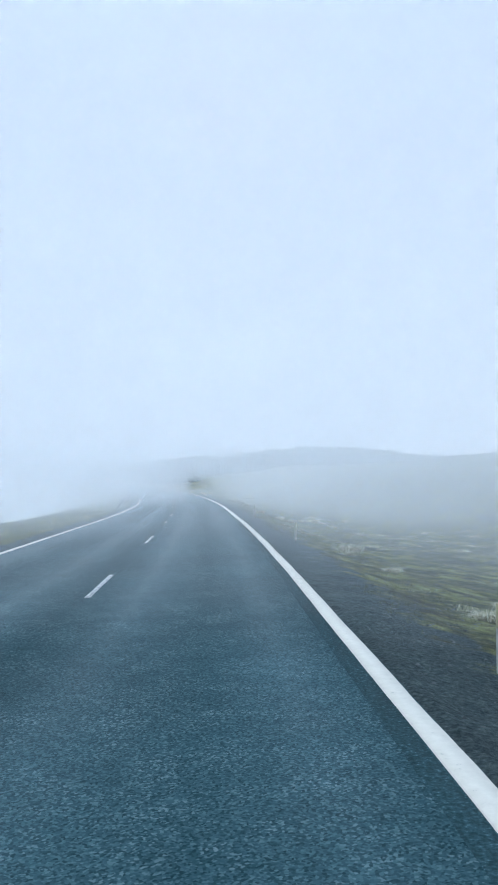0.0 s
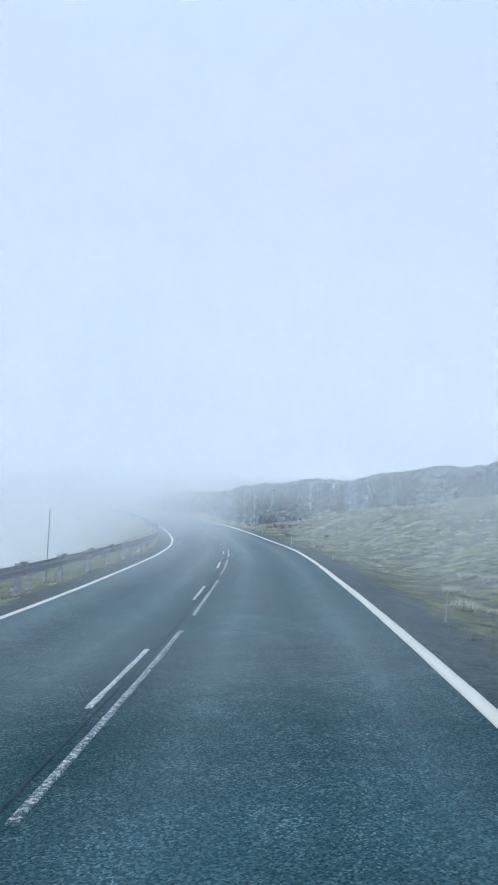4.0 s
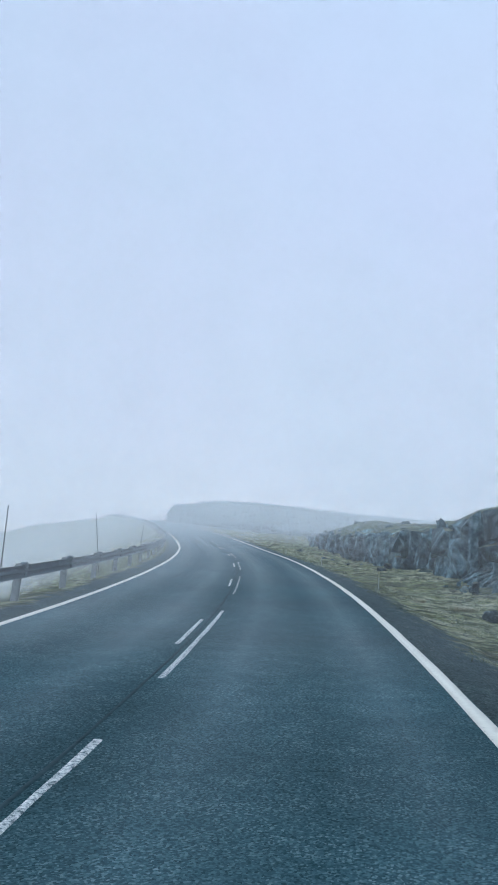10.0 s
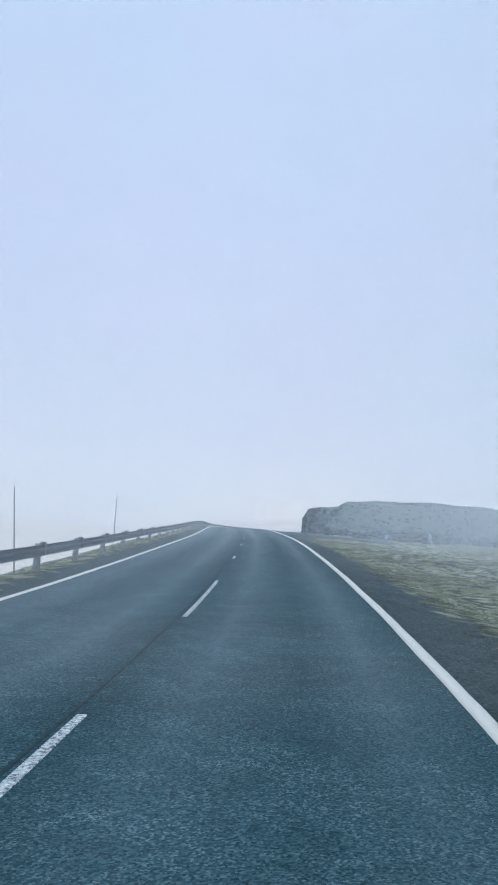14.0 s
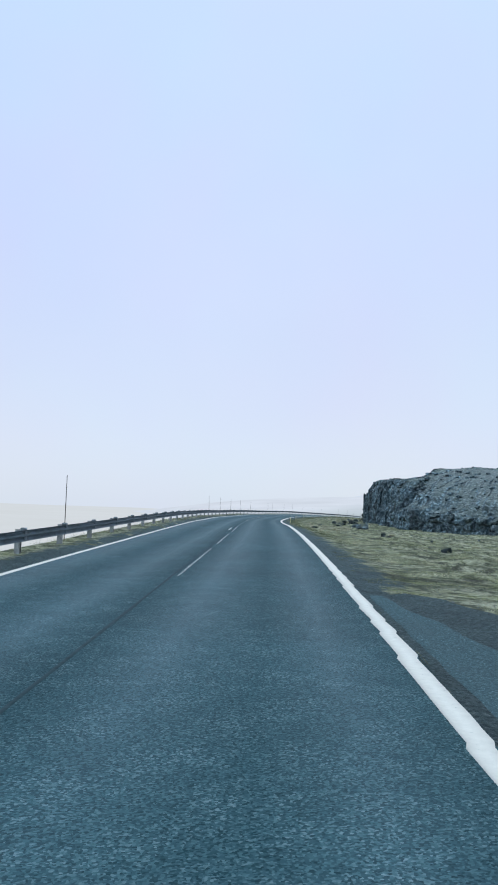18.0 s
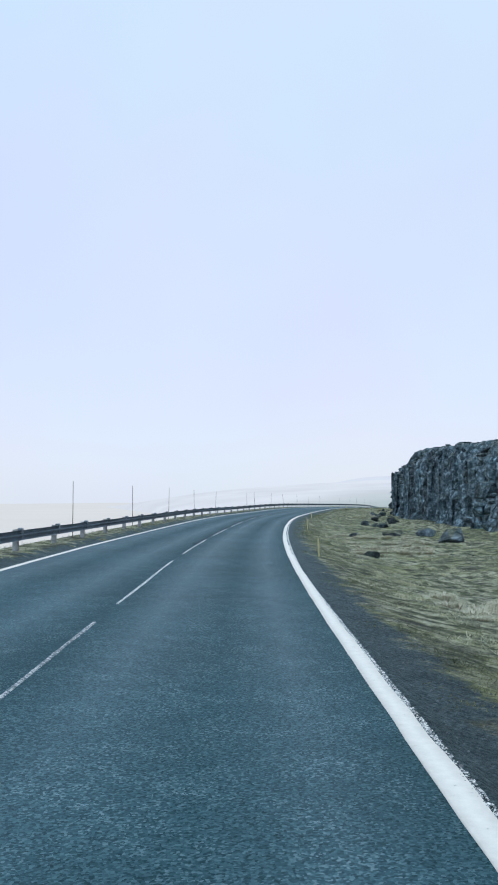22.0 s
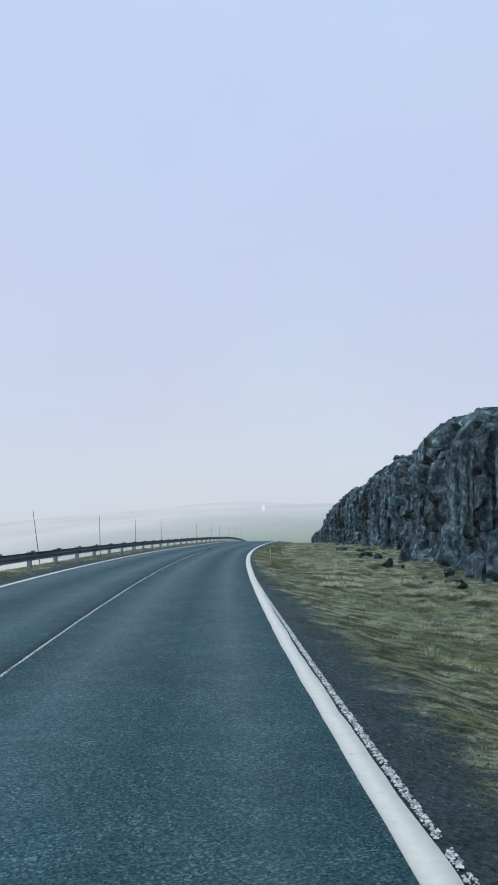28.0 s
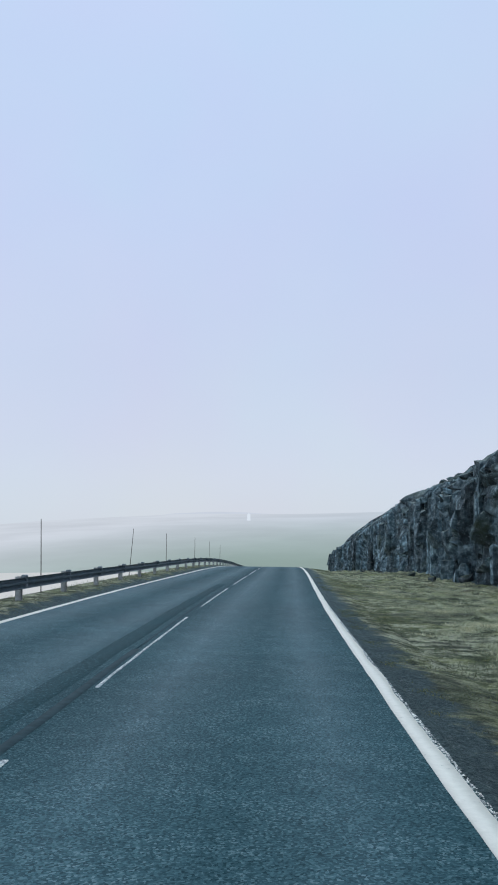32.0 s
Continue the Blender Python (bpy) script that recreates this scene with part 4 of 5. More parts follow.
        rows.append(np.stack([x + nx * out, y + ny * out, z + 0.06 * rough(p3, 0.6, 2, seed + 33)], 1))
    last = rows[-1]
    even = np.convolve(np.pad(last[:, 2], 14, mode="edge"), np.ones(29) / 29, "valid")
    spine, rise = inward
    sp = spot([q[0] for q in spine], [q[1] for q in spine], 0, False)
    at_sp = np.linspace(0, len(spine) - 1, len(x))
    gx, gy = np.interp(at_sp, np.arange(len(spine)), sp[:, 0]), np.interp(at_sp, np.arange(len(spine)), sp[:, 1])
    reach = np.hypot(gx - last[:, 0], gy - last[:, 1])
    for q in (0.02, 0.045, 0.08, 0.12, 0.17, 0.24, 0.33, 0.45, 0.6, 0.8, 1.0):
        px, py = last[:, 0] * (1 - q) + gx * q, last[:, 1] * (1 - q) + gy * q
        p3 = np.stack([px, py, 0 * px], 1)
        fade = np.clip(tall / 2, 0.1, 1)
        k2 = np.clip(q * reach / 2, 0, 1)
        k4 = np.clip(q * reach / 1.0, 0, 1)
        z = last[:, 2] * (1 - k4) + even * k4 + fade * (rise * (1 - math.exp(-q * 2.2)) + (1.09 * jag * rough(p3, 3.2, 4, seed + 50) + 0.9 * rough(p3, 12, 2, seed + 60)) * k2)
        k3 = q ** 0.7
        z = z * (1 - 0.85 * k3) + 0.85 * k3 * np.mean(z)
        rows.append(np.stack([px, py, z], 1))
    end = rows[-1].copy()
    end[:, 2] = zf - 3
    rows.append(end)
    v = np.stack(rows)
    f = grid_faces(v.shape[0], v.shape[1])
    thing = new(name)
    thing.matrix_basis = Matrix.Translation((float(x[len(x) // 2]), float(y[len(x) // 2]), float(zf[len(x) // 2])))
    inv = thing.matrix_basis.inverted()
    tagged(thing, label, "cliff")
    part("rock_face", mesh_of("rock_face", v.reshape(-1, 3) - np.array(thing.matrix_basis.translation), f, mat or M_ROCK), None, thing)
    pick = random.Random(seed)
    tall_kinds, lump_kinds = COLUMNS[(mat or M_ROCK).name], CHUNKS[(mat or M_ROCK).name]
    rest_v, rest_f, total = [], [], 0
    at, made = 1.5, 0
    while at < d[-1] - 1.5:
        i = int(at / step)
        small = min(1, 0.4 + tall[i] / 6)
        slab = pick.random() < 0.22 or lean[i] > 0.3
        wide = (pick.uniform(1.1, 2.3) if slab else pick.uniform(0.5, 1.15)) * small ** 1.4 * grain
        at += wide * pick.uniform(0.5, 0.85)
        if tall[i] < 0.6 or (lean[i] > 0.5 and pick.random() < 0.72):
            continue
        z, top_z = zf[i] - 0.4, zt[i] + ragged[i] * 0.6 - pick.uniform(0.35, 0.8) * min(1, tall[i] / 3)
        base_out = wander[i] + pick.uniform(-0.45, 0.2) - 0.15 * wide
        turn = math.atan2(ty[i], tx[i]) + pick.uniform(-0.5, 0.5)
        while z < top_z - 0.2:
            lump = slab or (z - zf[i]) > 0.72 * tall[i] or pick.random() < 0.13
            hh = min((pick.uniform(0.5, 1.7) if lump else pick.uniform(1.2, 4.2)) * grain * small, top_z - z)
            if (z - zf[i]) > 0.6 * tall[i]:
                hh = min(hh, pick.uniform(0.35, 0.8))
            elif not lump:
                hh = max(0.5, min(hh, zf[i] + 0.78 * tall[i] - z))
            if lean[i] > 0.3:
                hh = min(hh, 0.8)
            mid_h = z + hh / 2 - zf[i]
            share = mid_h / tall[i]
            back = lean[i] * max(mid_h, 0) + (pick.uniform(0.1, 0.75) if share < 0.3 else 0.0) + pick.uniform(-0.22, 0.28) + 1.1 * max(0, share - 0.68) / 0.32 * small
            o = base_out - back
            w = wide * pick.uniform(0.75, 1.15)
            deep = w * pick.uniform(0.7, 1.0)
            sway = 0.12 if lump else 0.035
            m = Matrix.Translation((x[i] + nx[i] * o, y[i] + ny[i] * o, z + hh / 2)) @ Euler((pick.uniform(-sway, sway), pick.uniform(-sway, sway), turn + pick.uniform(-.3, .3))).to_matrix().to_4x4() @ Matrix.Diagonal((w, deep, hh * 1.12, 1))
            piece = pick.choice(lump_kinds if lump else tall_kinds)
            if made < blocks and blocks_from < s_at[i] < blocks_to:
                part("rock_chunk" if lump else "rock_column", piece, None, thing, "", inv @ m)
                made += 1
            else:
                rest_v += [tuple(inv @ m @ q.co) for q in piece.vertices]
                rest_f += [tuple(k + total for k in q.vertices) for q in piece.polygons]
                total += len(piece.vertices)
            z += hh
    if rest_f:
        ob = part("rock_rubble", mesh_of("rock_rubble", rest_v, rest_f, mat or M_ROCK), None, thing)
        ob["kind"] = "stuff"
    for _ in range(caps):
        i = pick.randrange(4, len(d) - 4)
        if tall[i] < 1.0:
            continue
        r = pick.randrange(0, strewn)
        row = v[nrow + r, i]
        w = pick.uniform(0.4, 1.2)
        m = Matrix.Translation((row[0], row[1], row[2] - 0.12 * w)) @ Euler((0, 0, pick.uniform(0, 6.3))).to_matrix().to_4x4() @ Matrix.Diagonal((w, w * pick.uniform(.6, 1), w * pick.uniform(.4, .75), 1))
        part("cap_stone", pick.choice(CAPS), None, thing, "", inv @ m)
    return thing


rock_wall("basalt_cliff", "grey columnar basalt cliff above a mossy slope", [(96, -40, 2.4, 3.0), (112, -31, 2.8, 4.5), (126, -24, 2.6, 5.9), (132, -21, 2.4, 6.5), (142, -17.5, 2.2, 6.0), (154, -14, 1.9, 5.3), (166, -12, 1.7, 5.1), (178, -10.6, 1.1, 4.8), (190, -9.8, .5, 4.1), (200, -9.4, .2, 3.1), (212, -9.6, 0, 2.5), (226, -10.4, -.2, 2.3), (238, -11.2, -.3, 2.1), (248, -12.4, -.4, 1.8), (258, -14.2, -.5, 1.2), (270, -18, -.6, .4)],
          ([(150, -52), (180, -44), (230, -38), (270, -34)], 1.2), 3, 290, 40, 0.14, 0.17, 0.55, M_PALE, 110, 255, 1.3)
rock_wall("rock_ledge", "low broken rock ledge with moss and scree", [(130, -13.5, .6, 1.8), (140, -11.2, .45, 1.9), (150, -9.6, .1, 1.75), (160, -8.7, -.2, 1.65), (170, -8.1, -.5, 1.35), (180, -7.9, -.6, 0.85), (190, -7.8, -.4, .4), (197, -7.9, -.2, .1)],
          ([(134, -16), (150, -13.5), (165, -11.8), (180, -10.4), (192, -9.6)], 0.5), 8, 120, 40, 0.2, 0.2, 0.6, M_PALE)
rock_wall("basalt_mesa", "dark basalt table hill with columnar lichen-spotted cliff", [(392, -168, .2, 8.6, 1.6), (420, -125, 0, 9.2, 1.6), (444, -92, -.3, 9.6, 1.6), (452, -66, -.5, 10.0, 1.6), (444, -48, -.5, 10.3, 1.5), (433, -36, -.5, 9.4, 1.2), (425, -27, -.6, 7.2, .6), (422, -20, -.7, 6.0, .2), (430, -16.5, -.8, 6.3), (442, -15, -.8, 7.2), (456, -13.6, -.75, 6.8), (468, -12.2, -.7, 6.0), (478, -11.6, -.6, 6.1), (490, -12.4, -.5, 6.8), (504, -13.2, -.4, 7.5), (520, -13.4, -.3, 7.7), (535, -13.2, -.3, 7.3), (550, -12.6, -.4, 6.8), (565, -12, -.5, 6.4), (580, -11.6, -.5, 6.2), (596, -11.4, -.4, 5.7), (612, -11.2, -.5, 5.3), (630, -10.8, -.5, 5.0), (648, -10.4, -.6, 4.0), (662, -10.2, -.8, 2.0), (672, -10.6, -.9, -.5)],
          ([(440, -168), (500, -110), (520, -75), (530, -58), (550, -48), (580, -42), (610, -36), (650, -24)], 4.2), 14, 300, 260, 0.14, 0.17, 0.55, M_ROCK, 424, 530, 1.0)
rock_wall("rock_outcrop", "low dark rock outcrop in front of the table hill", [(404, -62, -.6, 1.8), (392, -46, -.7, 2.2), (386, -34, -.8, 2.2), (390, -25, -.9, 1.9), (400, -20, -.9, 2.0), (412, -18.2, -.9, 2.4), (424, -17.4, -.9, 2.0), (434, -17.6, -.9, .6)],
          ([(446, -62), (442, -48), (440, -38), (436, -31), (434, -24)], 7.4), 25, 120, 280, 0.4, strewn=10)

# ---- guard rail on the left ----
def beam_mesh(length):
    """A W-shaped steel beam along y, 0.26 m high, its face towards the road."""
    prof = [(0.0, .132), (-.028, .128), (-.07, .09), (-.07, .052), (-.01, .017), (-.01, -.017), (-.07, -.052), (-.07, -.09), (-.028, -.128), (0.0, -.132)]
    front = [(x, z) for x, z in prof]
    backp = [(x + .006, z) for x, z in reversed(prof)]
    ring = front + backp
    n = len(ring)
    ys = (-0.01, length + 0.03)
    v = [(x + (0.004 if k else 0), y, z) for k, y in enumerate(ys) for x, z in ring]
    f = [(i, (i + 1) % n, n + (i + 1) % n, n + i) for i in range(n)]
    f += [tuple(reversed(range(n))), tuple(range(n, 2 * n))]
    return mesh_of("rail_beam", v, f, M_RAIL)


def post_mesh():
    bm = bmesh.new()
    box_bm(bm, (.13, .014, 1.3), pose(0, -.07, -.03))
    box_bm(bm, (.13, .014, 1.3), pose(0, .07, -.03))
    box_bm(bm, (.014, .14, 1.3), pose(-.06, 0, -.03))
    me = bpy.data.meshes.new("rail_post")
    bm.to_mesh(me)
    bm.free()
    me.materials.append(M_POST)
    return me


def spacer_mesh():
    bm = bmesh.new()
    box_bm(bm, (.14, .14, .33), pose(0, 0, 0), 0.02)
    me = bpy.data.meshes.new("spacer")
    bm.to_mesh(me)
    bm.free()
    me.materials.append(M_SPACER)
    return me


PITCH = 4.0
RAIL_LAT = 4.05
BEAM, RPOST, SPACER = beam_mesh(PITCH), post_mesh(), spacer_mesh()


def bolt_mesh():
    bm = bmesh.new()
    rod_bm(bm, 0.017, 0.012, 0.022, pose(0, 0, 0, 0, -90, 0), 7)
    me = bpy.data.meshes.new("splice_bolt")
    bm.to_mesh(me)
    bm.free()
    me.materials.append(M_BOLT)
    return me


BOLT = bolt_mesh()
rail = new("guard_rail")
p0 = spot(300, RAIL_LAT)
rail.matrix_basis = Matrix.Translation(p0.tolist())
tagged(rail, "weathered galvanised steel guard rail on short pale posts", "guard rail")
r_inv = rail.matrix_basis.inverted()
count = int((672 - 78) / PITCH)


def rail_up(s):
    return float(np.interp(s, [78, 120, 165, 230, 290], [0.51, 0.56, 0.6, 0.54, 0.485]))


for i in range(count):
    s = 78 + i * PITCH
    a, b = Vector(spot(s, RAIL_LAT, rail_up(s))), Vector(spot(s + PITCH, RAIL_LAT, rail_up(s + PITCH)))
    d = b - a
    turn = math.degrees(math.atan2(d.y, d.x)) - 90
    tip = math.degrees(math.atan2(d.z, d.to_2d().length))
    part("rail_beam", BEAM, None, rail, "", r_inv @ pose(a.x, a.y, a.z, tip, 0, turn))
    if 140 < s < 420:
        for k in (0.35, 0.62, 0.89):
            q = a + d * (k / d.length)
            part("splice_bolt", BOLT, None, rail, "pale bolt head", r_inv @ pose(q.x, q.y, q.z, tip, 0, turn) @ Matrix.Translation((-0.008, 0, 0)))
    rng = random.Random(i)
    q = spot(s, RAIL_LAT + 0.21, rail_up(s) - 0.48)
    part("rail_post", RPOST, None, rail, "", r_inv @ pose(q[0], q[1], q[2], rng.uniform(-1.5, 1.5), rng.uniform(-2, 2), turn))
    q = spot(s, RAIL_LAT + 0.085, rail_up(s) + 0.02)
    part("spacer", SPACER, None, rail, "", r_inv @ pose(q[0], q[1], q[2], 0, 0, turn))
# the first length dips away from the road into the ground
a, b = Vector(spot(78, RAIL_LAT, rail_up(78))), Vector(spot(75.4, RAIL_LAT + 0.3, -0.1))
d = a - b
part("end_beam", beam_mesh(d.length), None, rail, "sunken end of the rail", r_inv @ pose(b.x, b.y, b.z, math.degrees(math.atan2(d.z, d.to_2d().length)), 0, math.degrees(math.atan2(d.y, d.x)) - 90))


# ---- snow poles behind the rail ----
def rod_thing(name, label, cat, group, s, lat, height, r0, r1, mat, lean_x, lean_y, tip=None, tip_h=0.2, sink=0.25):
    g = float(ground_up(np.array(s), np.array(lat)))
    p = spot(s, lat, g)
    bm = bmesh.new()
    rod_bm(bm, r0, r1, height + sink, Matrix.Translation((0, 0, -sink)))
    me = bpy.data.meshes.new(name)
    bm.to_mesh(me)
    bm.free()
    me.materials.append(mat)
    ob = new(name, me)
    ob.matrix_basis = pose(p[0], p[1], p[2], lean_x, lean_y, math.degrees(heading(s)) - 90)
    tagged(ob, label, cat, group)
    if tip:
        bm = bmesh.new()
        rod_bm(bm, r1 * 1.25, r1 * 1.25, tip_h, Matrix.Translation((0, 0, height - tip_h)))
        part("top_band", bm, tip, ob, "yellow painted top")
    return ob


rng = random.Random(5)
for s, lean in ((94, 1), (178, 0), (189, -9), (201, 3), (213, 1), (238, 0), (249.5, -6), (262, 0), (324, 0), (386, 0), (398, 0), (409.5, 1), (420.5, -1), (431, 2), (450.5, 0), (456.5, -3), (469.5, 0), (481, -8), (493.5, -2), (505, 1), (517, 0), (541, -2), (553.5, 5), (564, 0), (578, 1), (590, 0), (602, 2)):
    rod_thing("snow_pole", "thin dark wooden snow pole behind the guard rail", "snow pole", "snow poles along the rail", s, 4.62, 2.02, 0.016, 0.010, M_WOOD, rng.uniform(-2, 2), lean)

# ---- marker stakes on the right verge ----
for s, lat, h, lx, ly in ((19.5, -4.3, .8, 1, 0), (35, -4.1, .75, 2, 1), (51, -4.05, .85, 0, -1), (67, -4.3, .5, 6, 8), (85, -4.2, .7, 0, 3), (103, -4.1, .7, 1, -2), (120, -3.95, .72, 0, 2), (138, -4.2, .6, 3, -4),
                          (156, -4.3, .25, 40, 20), (172, -4.7, .7, 1, 1), (188, -4.6, .75, 0, -2), (204, -4.5, .8, 2, 0), (220, -4.4, .7, 0, 4), (381, -4.0, .75, 0, -2), (404.5, -4.3, .8, 2, 2), (428, -4.2, .75, 1, -2), (487.5, -4.1, .8, 0, -2)):
    rod_thing("marker_stake", "thin wooden verge marker stake with yellow top", "marker stake", "verge markers", s, lat, h * 0.9, 0.017 if s < 360 else 0.024, 0.015 if s < 360 else 0.021, M_STAKE if s < 360 else M_YELLOW, lx, ly, M_STAKE_TOP if s < 360 else M_YELLOW, 0.22)

# mast on the hill
def build_mast():
    bm = bmesh.new()
    rod_bm(bm, 0.12, 0.08, 6.6, Matrix.Translation((0, 0, -1)), 10)
    me = bpy.data.meshes.new("utility_mast")
    bm.to_mesh(me)
    bm.free()
    me.materials.append(M_POST)
    ob = new("utility_mast", me)
    q = spot(127, -19.8, 4.6, False)
    ob.matrix_basis = Matrix.Translation(q.tolist())
    tagged(ob, "pale slender mast on the grassy hill", "mast")
    for z in (5.35,):
        bm = bmesh.new()
        box_bm(bm, (.9, .07, .09), pose(0, 0, z), 0.01)
        part("cross_arm", bm, M_WOOD, ob)


build_mast()

# ---- boulders in the grass ----
def boulder(s, lat, size, flat, turn, i, label="grey basalt boulder lying in the grass"):
    g = float(ground_up(np.array(float(s)), np.array(float(lat))))
    q = spot(s, lat, g)
    ob = new("boulder", STONES[i % len(STONES)])
    ob.matrix_basis = pose(q[0], q[1], q[2] - 0.06 * size, 0, 0, turn) @ Matrix.Diagonal((size, size * 0.8, size * flat * 1.45, 1))
    return tagged(ob, label, "boulder", "boulders on the verge")


for i, (s, lat, size, flat, turn, label) in enumerate((
        (390, -6.6, .75, .45, 20, "flat dark basalt boulder lying in the grass"), (411, -7.3, .8, .6, 80, "pale flat boulder lying in the grass"), (410, -9.8, 1.5, .42, 30, "large dark basalt block fallen from the cliff"),
        (413, -12.2, 1.7, .42, 130, "large dark basalt block fallen from the cliff"), (406, -12.8, 1.8, .55, 60, "large dark basalt block fallen from the cliff"), (431, -8.7, .9, .6, 10, "dark basalt boulder lying in the grass"),
        (428, -10.2, 1.1, .5, 50, "dark basalt boulder lying in the grass"), (436, -11.2, 1.4, .6, 100, "dark basalt boulder below the cliff"), (442, -11.6, 1.2, .6, 170, "dark basalt boulder below the cliff"),
        (465, -10.4, .9, .75, 40, "dark upright boulder in the grass"), (489, -9.6, .7, .7, 70, "dark boulder in the straw grass"), (506, -10.6, .9, .6, 20, "dark boulder below the cliff"), (440, -5.2, .22, .6, 0, "small white stone on the verge"),
        (452, -6.0, .25, .6, 0, "small white stone on the verge"), (134, -5.6, .3, .6, 0, "dark stone on the gravel verge"), (137, -6.0, .36, .5, 40, "dark stone on the gravel verge"), (160, -6.4, .7, .5, 40, "dark stone at the rock ledge"),
        (146, -7.2, .8, .5, 90, "dark stone at the rock ledge"), (330, -8.5, .5, .5, 20, "small boulder in the straw grass"), (352, -9.5, .6, .5, 100, "small boulder in the straw grass"), (372, -8.0, .5, .55, 10, "small boulder in the grass"))):
    boulder(s, lat, size, flat, turn, i, label)
rng = random.Random(77)
for i in range(128):
    if i < 14:
        s = rng.uniform(124, 235)
        lat = -rng.uniform(6.8, 8.8)
    elif i < 34:
        s = rng.uniform(140, 152)
        lat = -rng.uniform(6.8, 8.6)
    elif i < 105:
        s = rng.uniform(425, 640)
        lat = -rng.uniform(9.3, 11.6)
    else:
        s = rng.uniform(330, 410)
        lat = -rng.uniform(8, 22)
    boulder(s, lat, rng.choice((.25, .3, .4, .5, .7, .9) if 34 <= i < 105 or i < 14 else (.2, .25, .3, .4)) * rng.uniform(.8, 1.2), rng.uniform(.4, .7), rng.uniform(0, 360), i)


# ---- grass: tufts of blades, thicker in patches ----
def tufts(name, label, count, s_range, lat_range, tall, mat, seed, patch_size, threshold, blades=6, spread=0.10, clump=1):
    rng = np.random.RandomState(seed)
    s = rng.uniform(*s_range, count * 3)
    u = rng.uniform(0, 1, count * 3) ** 1.5
    lat = lat_range[0] + (lat_range[1] - lat_range[0]) * u
    p = spot(s, lat) * np.array([1, 1, 0])
    ok = smooth_noise(p, patch_size, seed) * 0.7 + smooth_noise(p, patch_size / 4, seed + 1) * 0.3 > threshold
    off_turning = ~((s > 289.5) & (s < 308) & (lat < 0) & (lat > -13))
    s, lat = s[ok & off_turning][:count], lat[ok & off_turning][:count]
    if clump > 1:
        s, lat = np.repeat(s[:count // clump], clump), np.repeat(lat[:count // clump], clump)
        size = np.repeat(rng.uniform(0.08, 0.30, len(s) // clump), clump)
        s, lat = s + rng.normal(0, 1, len(s)) * size, lat + rng.normal(0, 1, len(s)) * size
    soil = ground_up(s, lat)
    soil = np.where(np.abs(lat) < 5.2, np.maximum(soil, -0.03 - 0.17 * np.clip((np.abs(lat) - 3.4) / 1.6, 0, 1)), soil)
    base = spot(s, lat, soil - (0.02 if tall > 0.04 else 0.004))
    n = len(s)
    base = np.repeat(base, blades, 0) + np.concatenate([rng.normal(0, spread, (n * blades, 2)), np.zeros((n * blades, 1))], 1)
    k = len(base)
    a = rng.uniform(0, math.tau, k)
    h = tall * rng.uniform(0.5, 1.25, k) * np.repeat(rng.uniform(0.6, 1.2, n), blades)
    bend = h * rng.uniform(0.4, 1.5, k)
    wide = rng.uniform(0.0025, 0.0045, k) * (1 + 3 * tall) * (1.0 if tall < 0.09 else 1.35)
    da = np.stack([np.cos(a), np.sin(a), 0 * a], 1)
    dn = np.stack([-np.sin(a), np.cos(a), 0 * a], 1)
    up = np.array([0, 0, 1.0])
    v0, v1 = base - dn * wide[:, None], base + dn * wide[:, None]
    m0 = base + da * (bend * 0.35)[:, None] + up * (h * 0.65)[:, None]
    v2, v3 = m0 + dn * (wide * 0.7)[:, None], m0 - dn * (wide * 0.7)[:, None]
    v4 = base + da * bend[:, None] + up * (h * rng.uniform(0.5, 1.0, k))[:, None]
    v = np.stack([v0, v1, v2, v3, v4], 1).reshape(-1, 3)
    i = 5 * np.arange(k)[:, None]
    f = i + np.array([0, 1, 4]) if tall < 0.25 else np.concatenate([i + np.array([0, 1, 2]), i + np.array([0, 2, 3]), i + np.array([3, 2, 4])])
    tagged(new(name, mesh_of(name, v, f, mat)), label, "grass", kind="stuff")


tufts("verge_grass", "short green grass and moss on the verge", 32000, (-10, 600), (-4.0, -13), 0.06, M_GRASS, 101, 2.4, 0.5, 7, 0.12)
tufts("straw_grass", "tufts of pale straw grass on the slope", 15000, (-5, 640), (-5.2, -15), 0.1, M_STRAW, 102, 3, 0.53, 14, 0.05, 14)
tufts("straw_grass", "clumps of pale straw grass beyond the turning", 7000, (305, 396), (-5.0, -12.5), 0.09, M_STRAW, 122, 2, 0.56, 16, 0.05, 20)
tufts("straw_grass", "thick pale straw grass below the cliff", 10000, (395, 560), (-5.6, -11.5), 0.1, M_STRAW, 112, 2.2, 0.52, 16, 0.06, 20)
tufts("straw_grass", "band of pale straw grass at the foot of the cliff", 8000, (470, 565), (-5.8, -11), 0.11, M_STRAW, 132, 1.8, 0.5, 14, 0.06, 20)
tufts("verge_grass", "short green grass under the guard rail", 14000, (-10, 600), (3.7, 7.5), 0.08, M_GRASS, 103, 4, 0.40, 8, 0.14)
tufts("straw_grass", "sparse straw grass under the guard rail", 5000, (-10, 600), (4.1, 8.5), 0.12, M_STRAW, 104, 5, 0.5, 9, 0.16)


